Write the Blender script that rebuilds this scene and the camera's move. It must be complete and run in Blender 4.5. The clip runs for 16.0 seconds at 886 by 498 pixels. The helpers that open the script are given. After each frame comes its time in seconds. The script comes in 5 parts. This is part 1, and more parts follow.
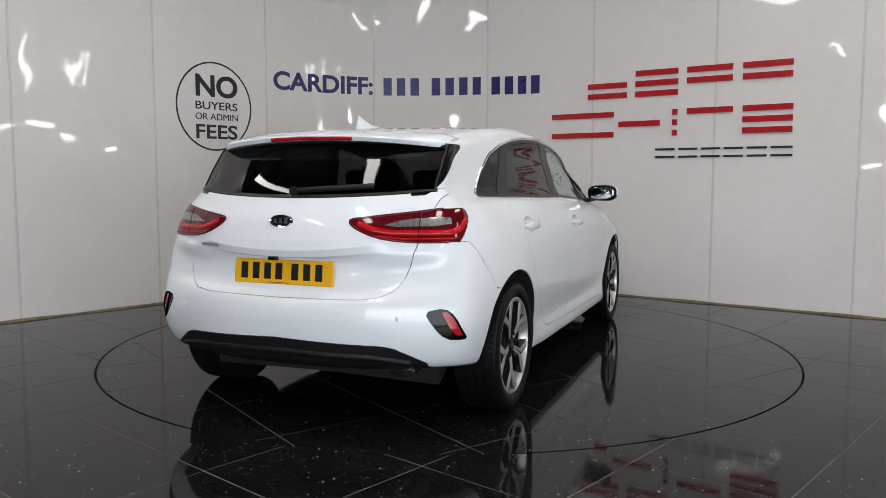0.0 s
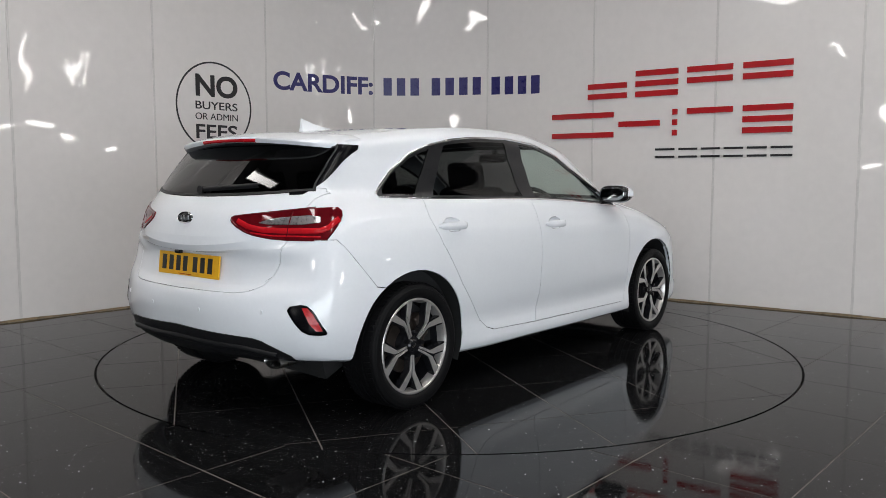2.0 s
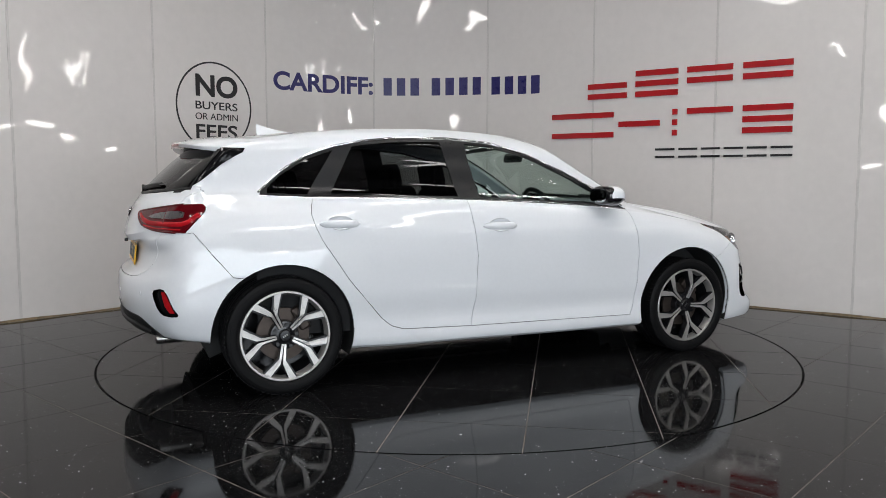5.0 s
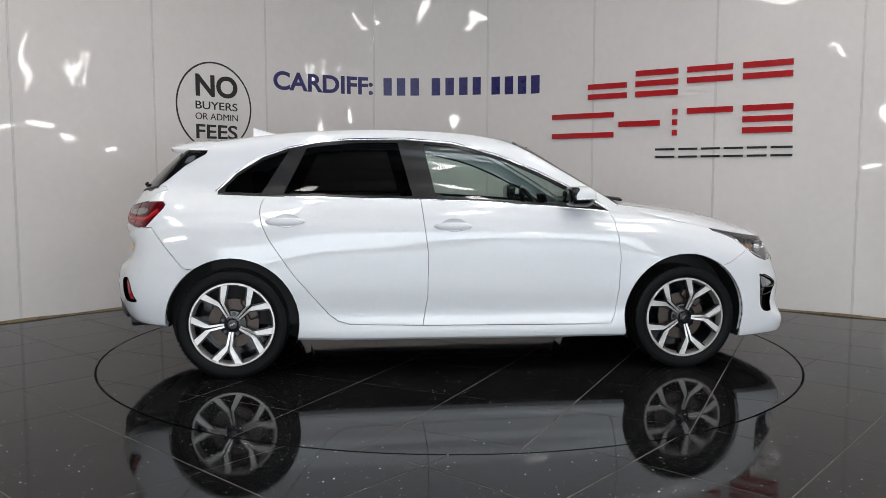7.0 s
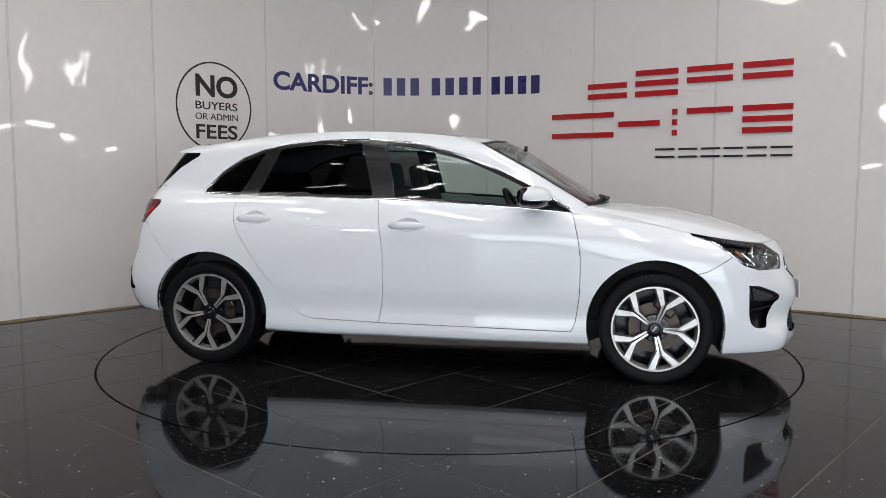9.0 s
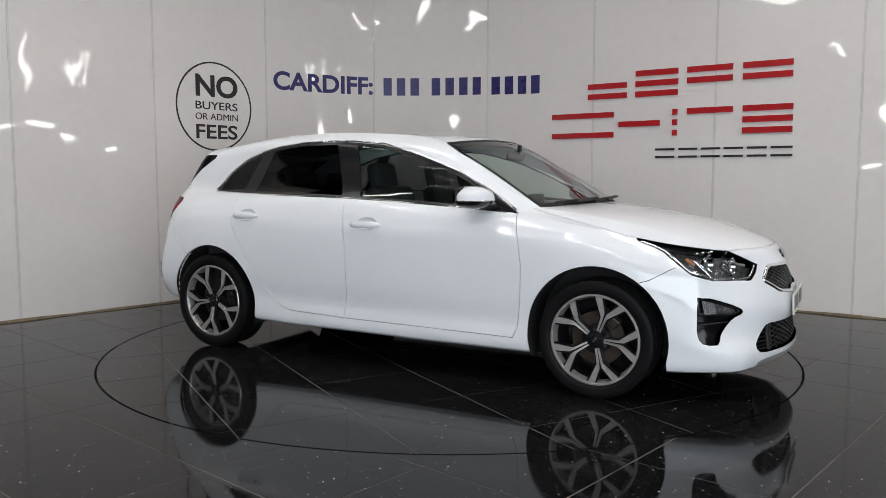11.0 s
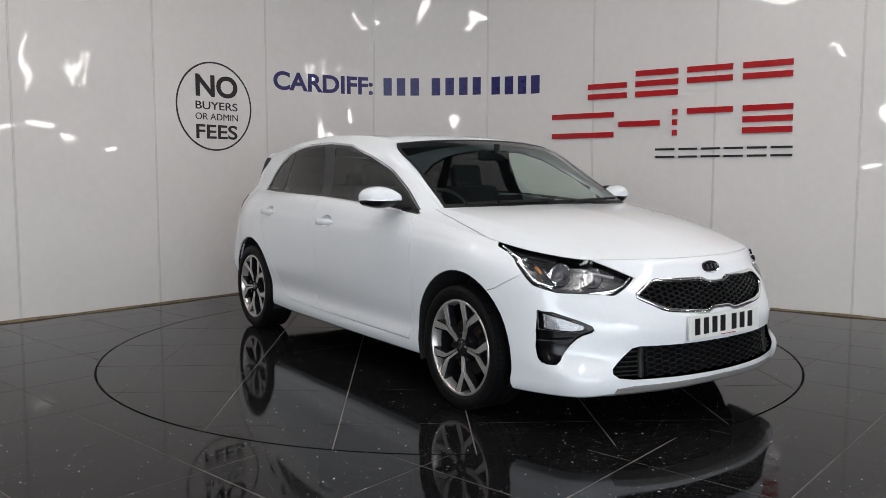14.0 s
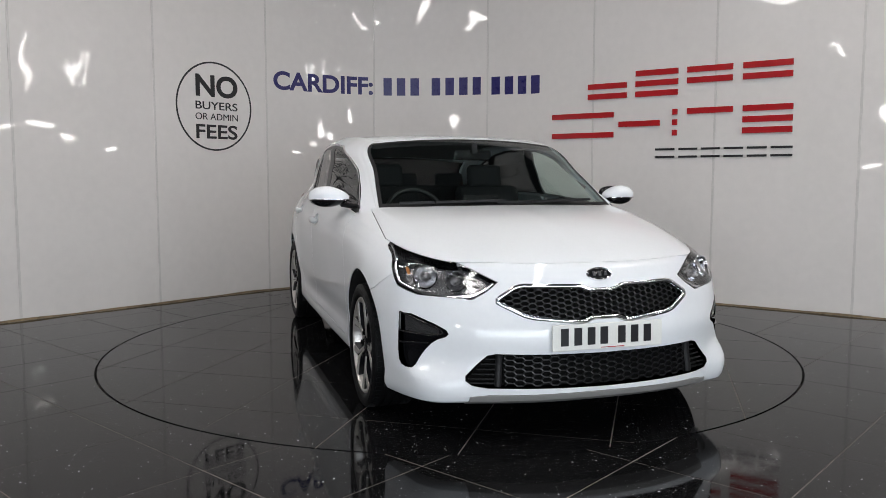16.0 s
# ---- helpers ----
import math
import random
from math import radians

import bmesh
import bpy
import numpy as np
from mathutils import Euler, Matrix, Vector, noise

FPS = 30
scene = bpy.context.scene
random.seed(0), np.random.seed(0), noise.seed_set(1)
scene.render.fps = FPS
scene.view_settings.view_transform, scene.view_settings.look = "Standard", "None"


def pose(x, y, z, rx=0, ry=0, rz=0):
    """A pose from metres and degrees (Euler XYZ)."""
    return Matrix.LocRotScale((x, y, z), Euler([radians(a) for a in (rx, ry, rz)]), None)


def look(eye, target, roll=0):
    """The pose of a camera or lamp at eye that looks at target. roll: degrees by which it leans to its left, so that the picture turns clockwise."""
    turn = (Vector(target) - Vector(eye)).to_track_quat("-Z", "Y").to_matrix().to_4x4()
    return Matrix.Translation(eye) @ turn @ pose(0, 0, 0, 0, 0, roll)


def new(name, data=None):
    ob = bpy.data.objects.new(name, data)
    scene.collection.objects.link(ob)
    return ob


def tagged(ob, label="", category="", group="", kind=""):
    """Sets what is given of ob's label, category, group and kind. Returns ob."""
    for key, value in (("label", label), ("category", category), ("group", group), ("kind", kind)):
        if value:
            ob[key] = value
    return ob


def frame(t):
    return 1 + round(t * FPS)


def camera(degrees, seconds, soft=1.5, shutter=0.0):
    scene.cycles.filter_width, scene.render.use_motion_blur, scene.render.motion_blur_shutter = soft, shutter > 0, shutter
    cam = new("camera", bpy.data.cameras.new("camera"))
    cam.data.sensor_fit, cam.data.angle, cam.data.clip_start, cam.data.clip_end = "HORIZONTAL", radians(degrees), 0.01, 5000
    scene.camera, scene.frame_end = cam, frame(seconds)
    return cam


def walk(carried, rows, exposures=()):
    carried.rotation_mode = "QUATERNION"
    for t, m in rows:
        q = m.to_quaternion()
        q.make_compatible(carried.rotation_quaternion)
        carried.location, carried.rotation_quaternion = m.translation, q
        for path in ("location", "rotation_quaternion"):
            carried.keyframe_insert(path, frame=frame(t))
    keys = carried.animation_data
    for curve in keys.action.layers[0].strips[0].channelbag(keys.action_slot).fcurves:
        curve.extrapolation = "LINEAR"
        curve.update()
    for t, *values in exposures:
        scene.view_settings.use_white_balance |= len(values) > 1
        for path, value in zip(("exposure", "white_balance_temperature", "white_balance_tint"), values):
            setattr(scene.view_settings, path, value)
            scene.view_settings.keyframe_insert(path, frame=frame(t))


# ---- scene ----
cam = camera(58.424, 16.0, 0.75)
EYE = Vector((0, -5.4176, 1.1346))
AIM = EYE + Vector((-0.006953, 0.995986, -0.089251))
walk(cam, [(0, look(EYE, AIM, 0.04)), (16, look(EYE, AIM, 0.04))])

# ---- light ----
CEIL = 4.6
world = bpy.data.worlds.new("showroom_air")
scene.world = world
world.use_nodes = True
world.node_tree.nodes["Background"].inputs[0].default_value = (0.75, 0.85, 1.0, 1)
world.node_tree.nodes["Background"].inputs[1].default_value = 0.2
scene.view_settings.exposure = 0.0


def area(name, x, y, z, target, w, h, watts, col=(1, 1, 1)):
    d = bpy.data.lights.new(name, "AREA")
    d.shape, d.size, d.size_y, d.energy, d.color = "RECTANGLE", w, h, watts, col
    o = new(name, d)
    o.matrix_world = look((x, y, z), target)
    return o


# ---- materials ----
def mat(name, col, rough=0.5, metal=0.0, var=0.06, scale=8.0, bump=0.0, bscale=60.0, coat=0.0, spec=0.5, rvar=0.05):
    m = bpy.data.materials.new(name)
    m.use_nodes = True
    t = m.node_tree
    b = t.nodes["Principled BSDF"]
    b.inputs["Roughness"].default_value, b.inputs["Metallic"].default_value = rough, metal
    b.inputs["Coat Weight"].default_value, b.inputs["Coat Roughness"].default_value = coat, 0.03
    b.inputs["Specular IOR Level"].default_value = spec
    tc = t.nodes.new("ShaderNodeTexCoord")
    n1, n2 = t.nodes.new("ShaderNodeTexNoise"), t.nodes.new("ShaderNodeTexNoise")
    n1.inputs["Scale"].default_value, n2.inputs["Scale"].default_value = scale, scale * 11
    n1.inputs["Detail"].default_value = 5
    add = t.nodes.new("ShaderNodeMath")
    add.operation = "ADD"
    for n, i in ((n1, 0), (n2, 1)):
        t.links.new(tc.outputs["Object"], n.inputs["Vector"])
        t.links.new(n.outputs["Fac"], add.inputs[i])
    r = t.nodes.new("ShaderNodeMapRange")
    r.inputs["From Min"].default_value, r.inputs["From Max"].default_value = 0.7, 1.3
    r.inputs["To Min"].default_value, r.inputs["To Max"].default_value = 1 - var, 1 + var
    t.links.new(add.outputs[0], r.inputs["Value"])
    mix = t.nodes.new("ShaderNodeVectorMath")
    mix.operation = "SCALE"
    mix.inputs[0].default_value = col
    t.links.new(r.outputs[0], mix.inputs["Scale"])
    t.links.new(mix.outputs[0], b.inputs["Base Color"])
    rr = t.nodes.new("ShaderNodeMapRange")
    rr.inputs["From Min"].default_value, rr.inputs["From Max"].default_value = 0.7, 1.3
    rr.inputs["To Min"].default_value, rr.inputs["To Max"].default_value = max(0.0, rough - rvar), rough + rvar
    t.links.new(add.outputs[0], rr.inputs["Value"])
    t.links.new(rr.outputs[0], b.inputs["Roughness"])
    if bump:
        n3, bp = t.nodes.new("ShaderNodeTexNoise"), t.nodes.new("ShaderNodeBump")
        n3.inputs["Scale"].default_value = bscale
        bp.inputs["Strength"].default_value, bp.inputs["Distance"].default_value = 1.0, bump
        t.links.new(tc.outputs["Object"], n3.inputs["Vector"])
        t.links.new(n3.outputs["Fac"], bp.inputs["Height"])
        t.links.new(bp.outputs[0], b.inputs["Normal"])
    return m


def glow(name, col, strength):
    m = bpy.data.materials.new(name)
    m.use_nodes = True
    b = m.node_tree.nodes["Principled BSDF"]
    b.inputs["Base Color"].default_value = (*col, 1)
    b.inputs["Emission Color"].default_value = (*col, 1)
    b.inputs["Emission Strength"].default_value = strength
    return m


def glass(name, tint, ior=1.5):
    m = bpy.data.materials.new(name)
    m.use_nodes = True
    t = m.node_tree
    t.nodes.remove(t.nodes["Principled BSDF"])
    tr, gl, mx, lw = (t.nodes.new("ShaderNode" + k) for k in ("BsdfTransparent", "BsdfGlossy", "MixShader", "LayerWeight"))
    pw, fr = t.nodes.new("ShaderNodeMath"), t.nodes.new("ShaderNodeMath")
    pw.operation, pw.inputs[1].default_value = "POWER", 4.5
    fr.operation, fr.inputs[1].default_value, fr.inputs[2].default_value = "MULTIPLY_ADD", 0.9, (ior - 1) ** 2 / (ior + 1) ** 2 * 1.3
    t.links.new(lw.outputs["Facing"], pw.inputs[0])
    t.links.new(pw.outputs[0], fr.inputs[0])
    tr.inputs[0].default_value = (*tint, 1)
    gl.inputs["Roughness"].default_value = 0.01
    t.links.new(fr.outputs[0], mx.inputs[0])
    t.links.new(tr.outputs[0], mx.inputs[1])
    t.links.new(gl.outputs[0], mx.inputs[2])
    t.links.new(mx.outputs[0], t.nodes["Material Output"].inputs[0])
    return m


def granite(name):
    """Polished black granite with fine flecks; their sparkle is painted as pale colour."""
    m = mat(name, (0.007, 0.007, 0.0075), 0.06, 0, 0.35, 3.0, spec=0.14, rvar=0.035)
    t = m.node_tree
    b = t.nodes["Principled BSDF"]
    src = b.inputs["Base Color"].links[0].from_socket
    tc = t.nodes.new("ShaderNodeTexCoord")
    prev = src
    for sc, size, bright in ((30.0, 0.13, 0.8), (60.0, 0.17, 0.4), (120.0, 0.22, 0.16)):
        v = t.nodes.new("ShaderNodeTexVoronoi")
        v.inputs["Scale"].default_value = sc
        t.links.new(tc.outputs["Object"], v.inputs["Vector"])
        sep = t.nodes.new("ShaderNodeSeparateColor")
        t.links.new(v.outputs["Color"], sep.inputs[0])
        rare = t.nodes.new("ShaderNodeMath")
        rare.operation, rare.inputs[1].default_value = "MULTIPLY", size
        pw = t.nodes.new("ShaderNodeMath")
        pw.operation, pw.inputs[1].default_value = "POWER", 3.0
        t.links.new(sep.outputs[0], pw.inputs[0])
        t.links.new(pw.outputs[0], rare.inputs[0])
        less = t.nodes.new("ShaderNodeMath")
        less.operation = "LESS_THAN"
        t.links.new(v.outputs["Distance"], less.inputs[0])
        t.links.new(rare.outputs[0], less.inputs[1])
        mx = t.nodes.new("ShaderNodeMix")
        mx.data_type = "RGBA"
        t.links.new(less.outputs[0], mx.inputs[0])
        t.links.new(prev, mx.inputs[6])
        mx.inputs[7].default_value = (bright, bright, bright * 1.02, 1)
        prev = mx.outputs[2]
    t.links.new(prev, b.inputs["Base Color"])
    return m


def wavy_panel(name):
    """Glossy white cladding sheet with gentle buckles, so that reflections wander."""
    m = mat(name, (0.745, 0.708, 0.688), 0.022, 0, 0.025, 1.3, spec=0.5, rvar=0.012)
    t = m.node_tree
    b = t.nodes["Principled BSDF"]
    tc, n, bp = t.nodes.new("ShaderNodeTexCoord"), t.nodes.new("ShaderNodeTexNoise"), t.nodes.new("ShaderNodeBump")
    n.inputs["Scale"].default_value, n.inputs["Detail"].default_value = 2.2, 1.0
    bp.inputs["Strength"].default_value, bp.inputs["Distance"].default_value = 1.0, 0.0055
    t.links.new(tc.outputs["Object"], n.inputs["Vector"])
    t.links.new(n.outputs["Fac"], bp.inputs["Height"])
    t.links.new(bp.outputs[0], b.inputs["Normal"])
    return m


PAINT = mat("white_car_paint", (0.80, 0.82, 0.85), 0.6, 0, 0.012, 5, coat=1.0, spec=0.1, rvar=0.02)
PAINT.node_tree.nodes["Principled BSDF"].inputs["Coat Roughness"].default_value = 0.012
BLACKPL = mat("black_textured_plastic", (0.009, 0.009, 0.010), 0.5, 0, 0.15, 40, 0.0004, 600, spec=0.3)
GLOSSBK = mat("gloss_black_plastic", (0.008, 0.008, 0.009), 0.12, 0, 0.1, 10)
VOID = mat("deep_black_plastic", (0.003, 0.003, 0.003), 0.8, 0, 0.1, 20, spec=0.1)
DARK = mat("dark_underbody", (0.01, 0.01, 0.01), 0.8, 0, 0.2, 10)
RUBBER = mat("tyre_rubber", (0.0045, 0.0045, 0.005), 0.55, 0, 0.2, 25, 0.0006, 300, spec=0.15)
CHROME = mat("chrome", (0.78, 0.78, 0.80), 0.08, 1.0, 0.04, 20, rvar=0.03)
SATIN = mat("satin_trim", (0.36, 0.35, 0.34), 0.3, 1.0, 0.05, 20)
ALLOY = mat("machined_alloy", (0.58, 0.555, 0.535), 0.32, 0.72, 0.08, 30, 0.0002, 900)
ALLOYDK = mat("dark_grey_alloy_paint", (0.012, 0.012, 0.014), 0.2, 0.2, 0.1, 20)
DISC = mat("brake_steel", (0.075, 0.06, 0.052), 0.45, 0.8, 0.15, 40)
REDREFL = mat("red_reflector_plastic", (0.42, 0.006, 0.010), 0.2, 0, 0.2, 90)
MIRROR = mat("dark_mirror_glass", (0.30, 0.31, 0.32), 0.02, 1.0, 0.02, 10, rvar=0.01)
SATINBK = mat("satin_black_trim", (0.012, 0.012, 0.013), 0.32, 0, 0.1, 20, spec=0.35)
GLASSF = glass("tinted_glass", (0.80, 0.90, 0.86))
GLASSR = glass("privacy_glass", (0.12, 0.12, 0.125), 1.33)
GLASSB = glass("dark_privacy_glass", (0.05, 0.05, 0.052), 1.33)
GLASSW = glass("windscreen_glass", (0.80, 0.88, 0.85))
LENS = glass("clear_lens", (0.93, 0.93, 0.94), 1.45)
REDLENS = mat("red_lamp_lens", (0.46, 0.008, 0.014), 0.1, 0, 0.15, 30, spec=0.25)
REDDK = mat("dark_red_lamp_lens", (0.10, 0.003, 0.006), 0.06, 0, 0.15, 30, spec=0.4)
SMOKE = mat("smoked_clear_lamp", (0.20, 0.19, 0.19), 0.3, 0.6, 0.3, 60, coat=1.0)
HOUSING = mat("lamp_housing", (0.30, 0.30, 0.305), 0.2, 0.75, 0.08, 14)
LATTICE = mat("grille_lattice", (0.012, 0.012, 0.013), 0.3, 0, 0.2, 40, spec=0.35)
POCKET = mat("piano_black_pocket", (0.005, 0.005, 0.006), 0.12, 0, 0.1, 10, spec=0.22)
FOGGLASS = mat("fog_lamp_reflector", (0.13, 0.13, 0.135), 0.22, 0.85, 0.35, 70, 0.0015, 120, coat=1.0)
LIPMET = mat("satin_silver_lip", (0.42, 0.41, 0.40), 0.42, 0.5, 0.05, 20)
FABRIC = mat("dark_seat_fabric", (0.013, 0.013, 0.014), 0.85, 0, 0.2, 60, 0.001, 400)
HEADLIN = mat("grey_headlining", (0.12, 0.12, 0.12), 0.9, 0, 0.05, 40)
AMBER = mat("amber_reflector", (0.40, 0.16, 0.05), 0.15, 0.2, 0.1, 60)
YELLOW = mat("yellow_plate", (0.80, 0.42, 0.01), 0.35, 0, 0.05, 20)
WHITEPL = mat("white_plate", (0.78, 0.78, 0.75), 0.35, 0, 0.04, 20)
BLACKINK = mat("black_ink", (0.012, 0.012, 0.014), 0.35, 0, 0.1, 30)
NAVY = mat("navy_vinyl", (0.018, 0.016, 0.12), 0.3, 0, 0.08, 20)
REDSIGN = mat("red_acrylic", (0.42, 0.014, 0.018), 0.22, 0, 0.06, 15)
PANEL = wavy_panel("white_cladding")
SEAM = mat("grey_joint_strip", (0.64, 0.61, 0.59), 0.15, 0, 0.08, 6)
GROUT = mat("dark_grout", (0.004, 0.004, 0.004), 0.8, 0, 0.2, 30)
GROUTL = mat("grey_grout", (0.17, 0.148, 0.132), 0.8, 0, 0.3, 30)
GRANITE = granite("black_granite")
DIRT = mat("grimy_sealant", (0.20, 0.15, 0.09), 0.8, 0, 0.5, 7)
CEILM = mat("dark_ceiling", (0.08, 0.08, 0.083), 0.8, 0, 0.1, 2)
ROOMW = mat("far_room_wall", (0.20, 0.20, 0.21), 0.7, 0, 0.1, 1.5)


# ---- mesh helpers ----
def part(name, bm, material, parent, label=""):
    me = bpy.data.meshes.new(name)
    bm.to_mesh(me)
    bm.free()
    me.materials.append(material)
    o = new(name, me)
    if parent:
        o.parent = parent
    if label:
        o["label"] = label
    return o


def smooth(ob, angle=40):
    me = ob.data
    me.shade_smooth()
    me.set_sharp_from_angle(angle=radians(angle))
    return ob


def box(bm, x, y, z, sx, sy, sz, m=None):
    g = bmesh.ops.create_cube(bm, size=1)
    mm = Matrix.Translation((x, y, z)) @ Matrix.Diagonal((sx, sy, sz, 1))
    bmesh.ops.transform(bm, matrix=(m @ mm) if m else mm, verts=g["verts"])
    return g["verts"]


def bevelled(x, y, z, sx, sy, sz, r, m=None, seg=2):
    bm = bmesh.new()
    box(bm, 0, 0, 0, sx, sy, sz)
    bmesh.ops.bevel(bm, geom=bm.edges[:], offset=r, segments=seg, affect="EDGES", profile=0.5)
    mm = Matrix.Translation((x, y, z)) @ (m or Matrix())
    bmesh.ops.transform(bm, matrix=mm, verts=bm.verts)
    return bm


def cyl(bm, m, r1, r2, depth, seg=32, caps=True):
    g = bmesh.ops.create_cone(bm, cap_ends=caps, segments=seg, radius1=r1, radius2=r2, depth=depth)
    bmesh.ops.transform(bm, matrix=m, verts=g["verts"])
    return g["verts"]


def grid_mesh(bm, P, close_u=False):
    """Quads over an array of points [u][v]."""
    V = [[bm.verts.new(q) for q in row] for row in P]
    n = len(V)
    for i in range(n if close_u else n - 1):
        a, b = V[i], V[(i + 1) % n]
        for j in range(len(a) - 1):
            try:
                bm.faces.new((a[j], b[j], b[j + 1], a[j + 1]))
            except ValueError:
                pass
    return V


def hermite(P, t, closed_ends=None):
    """Smooth curve through rows of P at parameters t; returns f(u)."""
    P, t = np.asarray(P, float), np.asarray(t, float)
    d = np.diff(P, axis=0) / np.diff(t)[:, None]
    h = np.diff(t)
    T = np.empty_like(P)
    T[1:-1] = (d[:-1] * h[1:, None] + d[1:] * h[:-1, None]) / (h[1:] + h[:-1])[:, None]
    T[0], T[-1] = (closed_ends or (d[0], d[-1]))

    def f(u):
        u = np.asarray(u, float)
        i = np.clip(np.searchsorted(t, u, side="right") - 1, 0, len(t) - 2)
        k = h[i]
        s = ((u - t[i]) / k)[:, None]
        k = k[:, None]
        return ((2 * s**3 - 3 * s**2 + 1) * P[i] + (s**3 - 2 * s**2 + s) * k * T[i]
                + (-2 * s**3 + 3 * s**2) * P[i + 1] + (s**3 - s**2) * k * T[i + 1])
    return f

# ---- the showroom ----
WALLPTS = [(-4.99, -0.93), (-4.19, -0.07), (-3.40, 0.79), (-2.60, 1.654), (-1.808, 2.532), (-0.795, 3.138), (0.408, 3.031),
           (1.405, 2.40), (2.369, 1.727), (3.322, 1.06), (4.28, 0.39), (5.24, -0.28)]
WT = [0.0]
for a, b in zip(WALLPTS, WALLPTS[1:]):
    WT.append(WT[-1] + math.hypot(b[0] - a[0], b[1] - a[1]))
wall_curve = hermite(WALLPTS, WT)


def on_wall(s, z, out=0.0):
    """A point of the curved wall, s along its foot, out towards the room."""
    q = wall_curve([s - 1e-3, s, s + 1e-3])
    d = q[2] - q[0]
    n = np.array([d[1], -d[0]]) / np.hypot(*d)
    return Vector((q[1][0] + n[0] * out, q[1][1] + n[1] * out, z))


WALL_H = 4.2


def build_wall():
    # masonry behind the cladding
    bm = bmesh.new()
    S = np.linspace(WT[0], WT[-1], 90)
    grid_mesh(bm, [[on_wall(s, 0, -0.03), on_wall(s, WALL_H, -0.03), on_wall(s, WALL_H, -0.15), on_wall(s, 0, -0.15), on_wall(s, 0, -0.03)] for s in S])
    root = tagged(part("wall_curved", bm, SEAM, None), "curved showroom wall clad in glossy white sheets", "wall", kind="structure")
    for a, b in zip(WT, WT[1:]):
        bm = bmesh.new()
        S = np.linspace(a + 0.004, b - 0.004, 10)
        P = [[on_wall(s, 0.012, -0.02), on_wall(s, 0.012, -0.001), on_wall(s, 0.016, 0.0)] + [on_wall(s, z, 0.0) for z in np.linspace(0.05, WALL_H, 24)] for s in S]
        P = [[on_wall(S[0], q.z, -0.02) for q in P[0]]] + P + [[on_wall(S[-1], q.z, -0.02) for q in P[0]]]
        grid_mesh(bm, P)
        smooth(part("panel", bm, PANEL, root), 50)
    # thin cover strips on the joints
    for s in WT[1:-1]:
        bm = bmesh.new()
        grid_mesh(bm, [[on_wall(s + w, 0.01, o), on_wall(s + w, WALL_H, o)] for w, o in ((-0.011, -0.002), (-0.008, 0.004), (0.008, 0.004), (0.011, -0.002))])
        part("joint_strip", bm, SEAM, root)
    # dirty sealant at the foot
    bm = bmesh.new()
    grid_mesh(bm, [[on_wall(s, 0.001, 0.016 + 0.005 * math.sin(9 * s)), on_wall(s, 0.015 + 0.004 * math.sin(7.3 * s) * math.sin(1.9 * s), 0.004)] for s in np.linspace(WT[0], WT[-1], 400)])
    tagged(part("baseboard", bm, DIRT, None), "grimy brown sealant line along the wall foot", "sealant", kind="structure")


R_DISC = 2.238


def tile_field(root, angle, offu, offv, inside, reach, depth):
    """Square tiles of 0.6 m as parts; inside(x, y) keeps a corner, the rim is trimmed to the round joint."""
    c, s = math.cos(angle), math.sin(angle)
    k = int(reach / 0.6) + 2
    for i in range(-k, k):
        for j in range(-k, k):
            u0, v0 = offu + 0.6 * i, offv + 0.6 * j
            n = 12
            g = 0.0027
            loop = []
            for e in range(4):
                for q in range(n):
                    f = q / n
                    a, b = ((f, 0), (1, f), (1 - f, 1), (0, 1 - f))[e]
                    loop.append((u0 + g + a * (0.6 - 2 * g), v0 + g + b * (0.6 - 2 * g)))
            pts = [(c * u - s * v, s * u + c * v) for u, v in loop]
            yield pts


def clip_round(pts, r, keep_in):
    out = []
    for a, b in zip(pts, pts[1:] + pts[:1]):
        ra, rb = math.hypot(*a), math.hypot(*b)
        ina, inb = (ra <= r) == keep_in, (rb <= r) == keep_in
        if ina:
            out.append(a)
        if ina != inb:
            f = (r - ra) / (rb - ra)
            q = (a[0] + f * (b[0] - a[0]), a[1] + f * (b[1] - a[1]))
            h = math.hypot(*q)
            out.append((q[0] * r / h, q[1] * r / h, 1 if ina else 2))
    # fill the trimmed side with an arc
    full = []
    for i, q in enumerate(out):
        full.append(q[:2])
        nx = out[(i + 1) % len(out)]
        if len(q) == 3 and q[2] == 1 and len(nx) == 3:
            a0, a1 = math.atan2(q[1], q[0]), math.atan2(nx[1], nx[0])
            d = (a1 - a0 + math.pi) % (2 * math.pi) - math.pi
            full += [(r * math.cos(a0 + d * k / 8), r * math.sin(a0 + d * k / 8)) for k in range(1, 8)]
    return full


def tile_mesh(pts, z):
    bm = bmesh.new()
    top = [bm.verts.new((x, y, z)) for x, y in pts]
    low = [bm.verts.new((x, y, z - 0.008)) for x, y in pts]
    bm.faces.new(top)
    for i in range(len(pts)):
        bm.faces.new((low[i], low[(i + 1) % len(pts)], top[(i + 1) % len(pts)], top[i]))
    bmesh.ops.recalc_face_normals(bm, faces=bm.faces)
    return bm


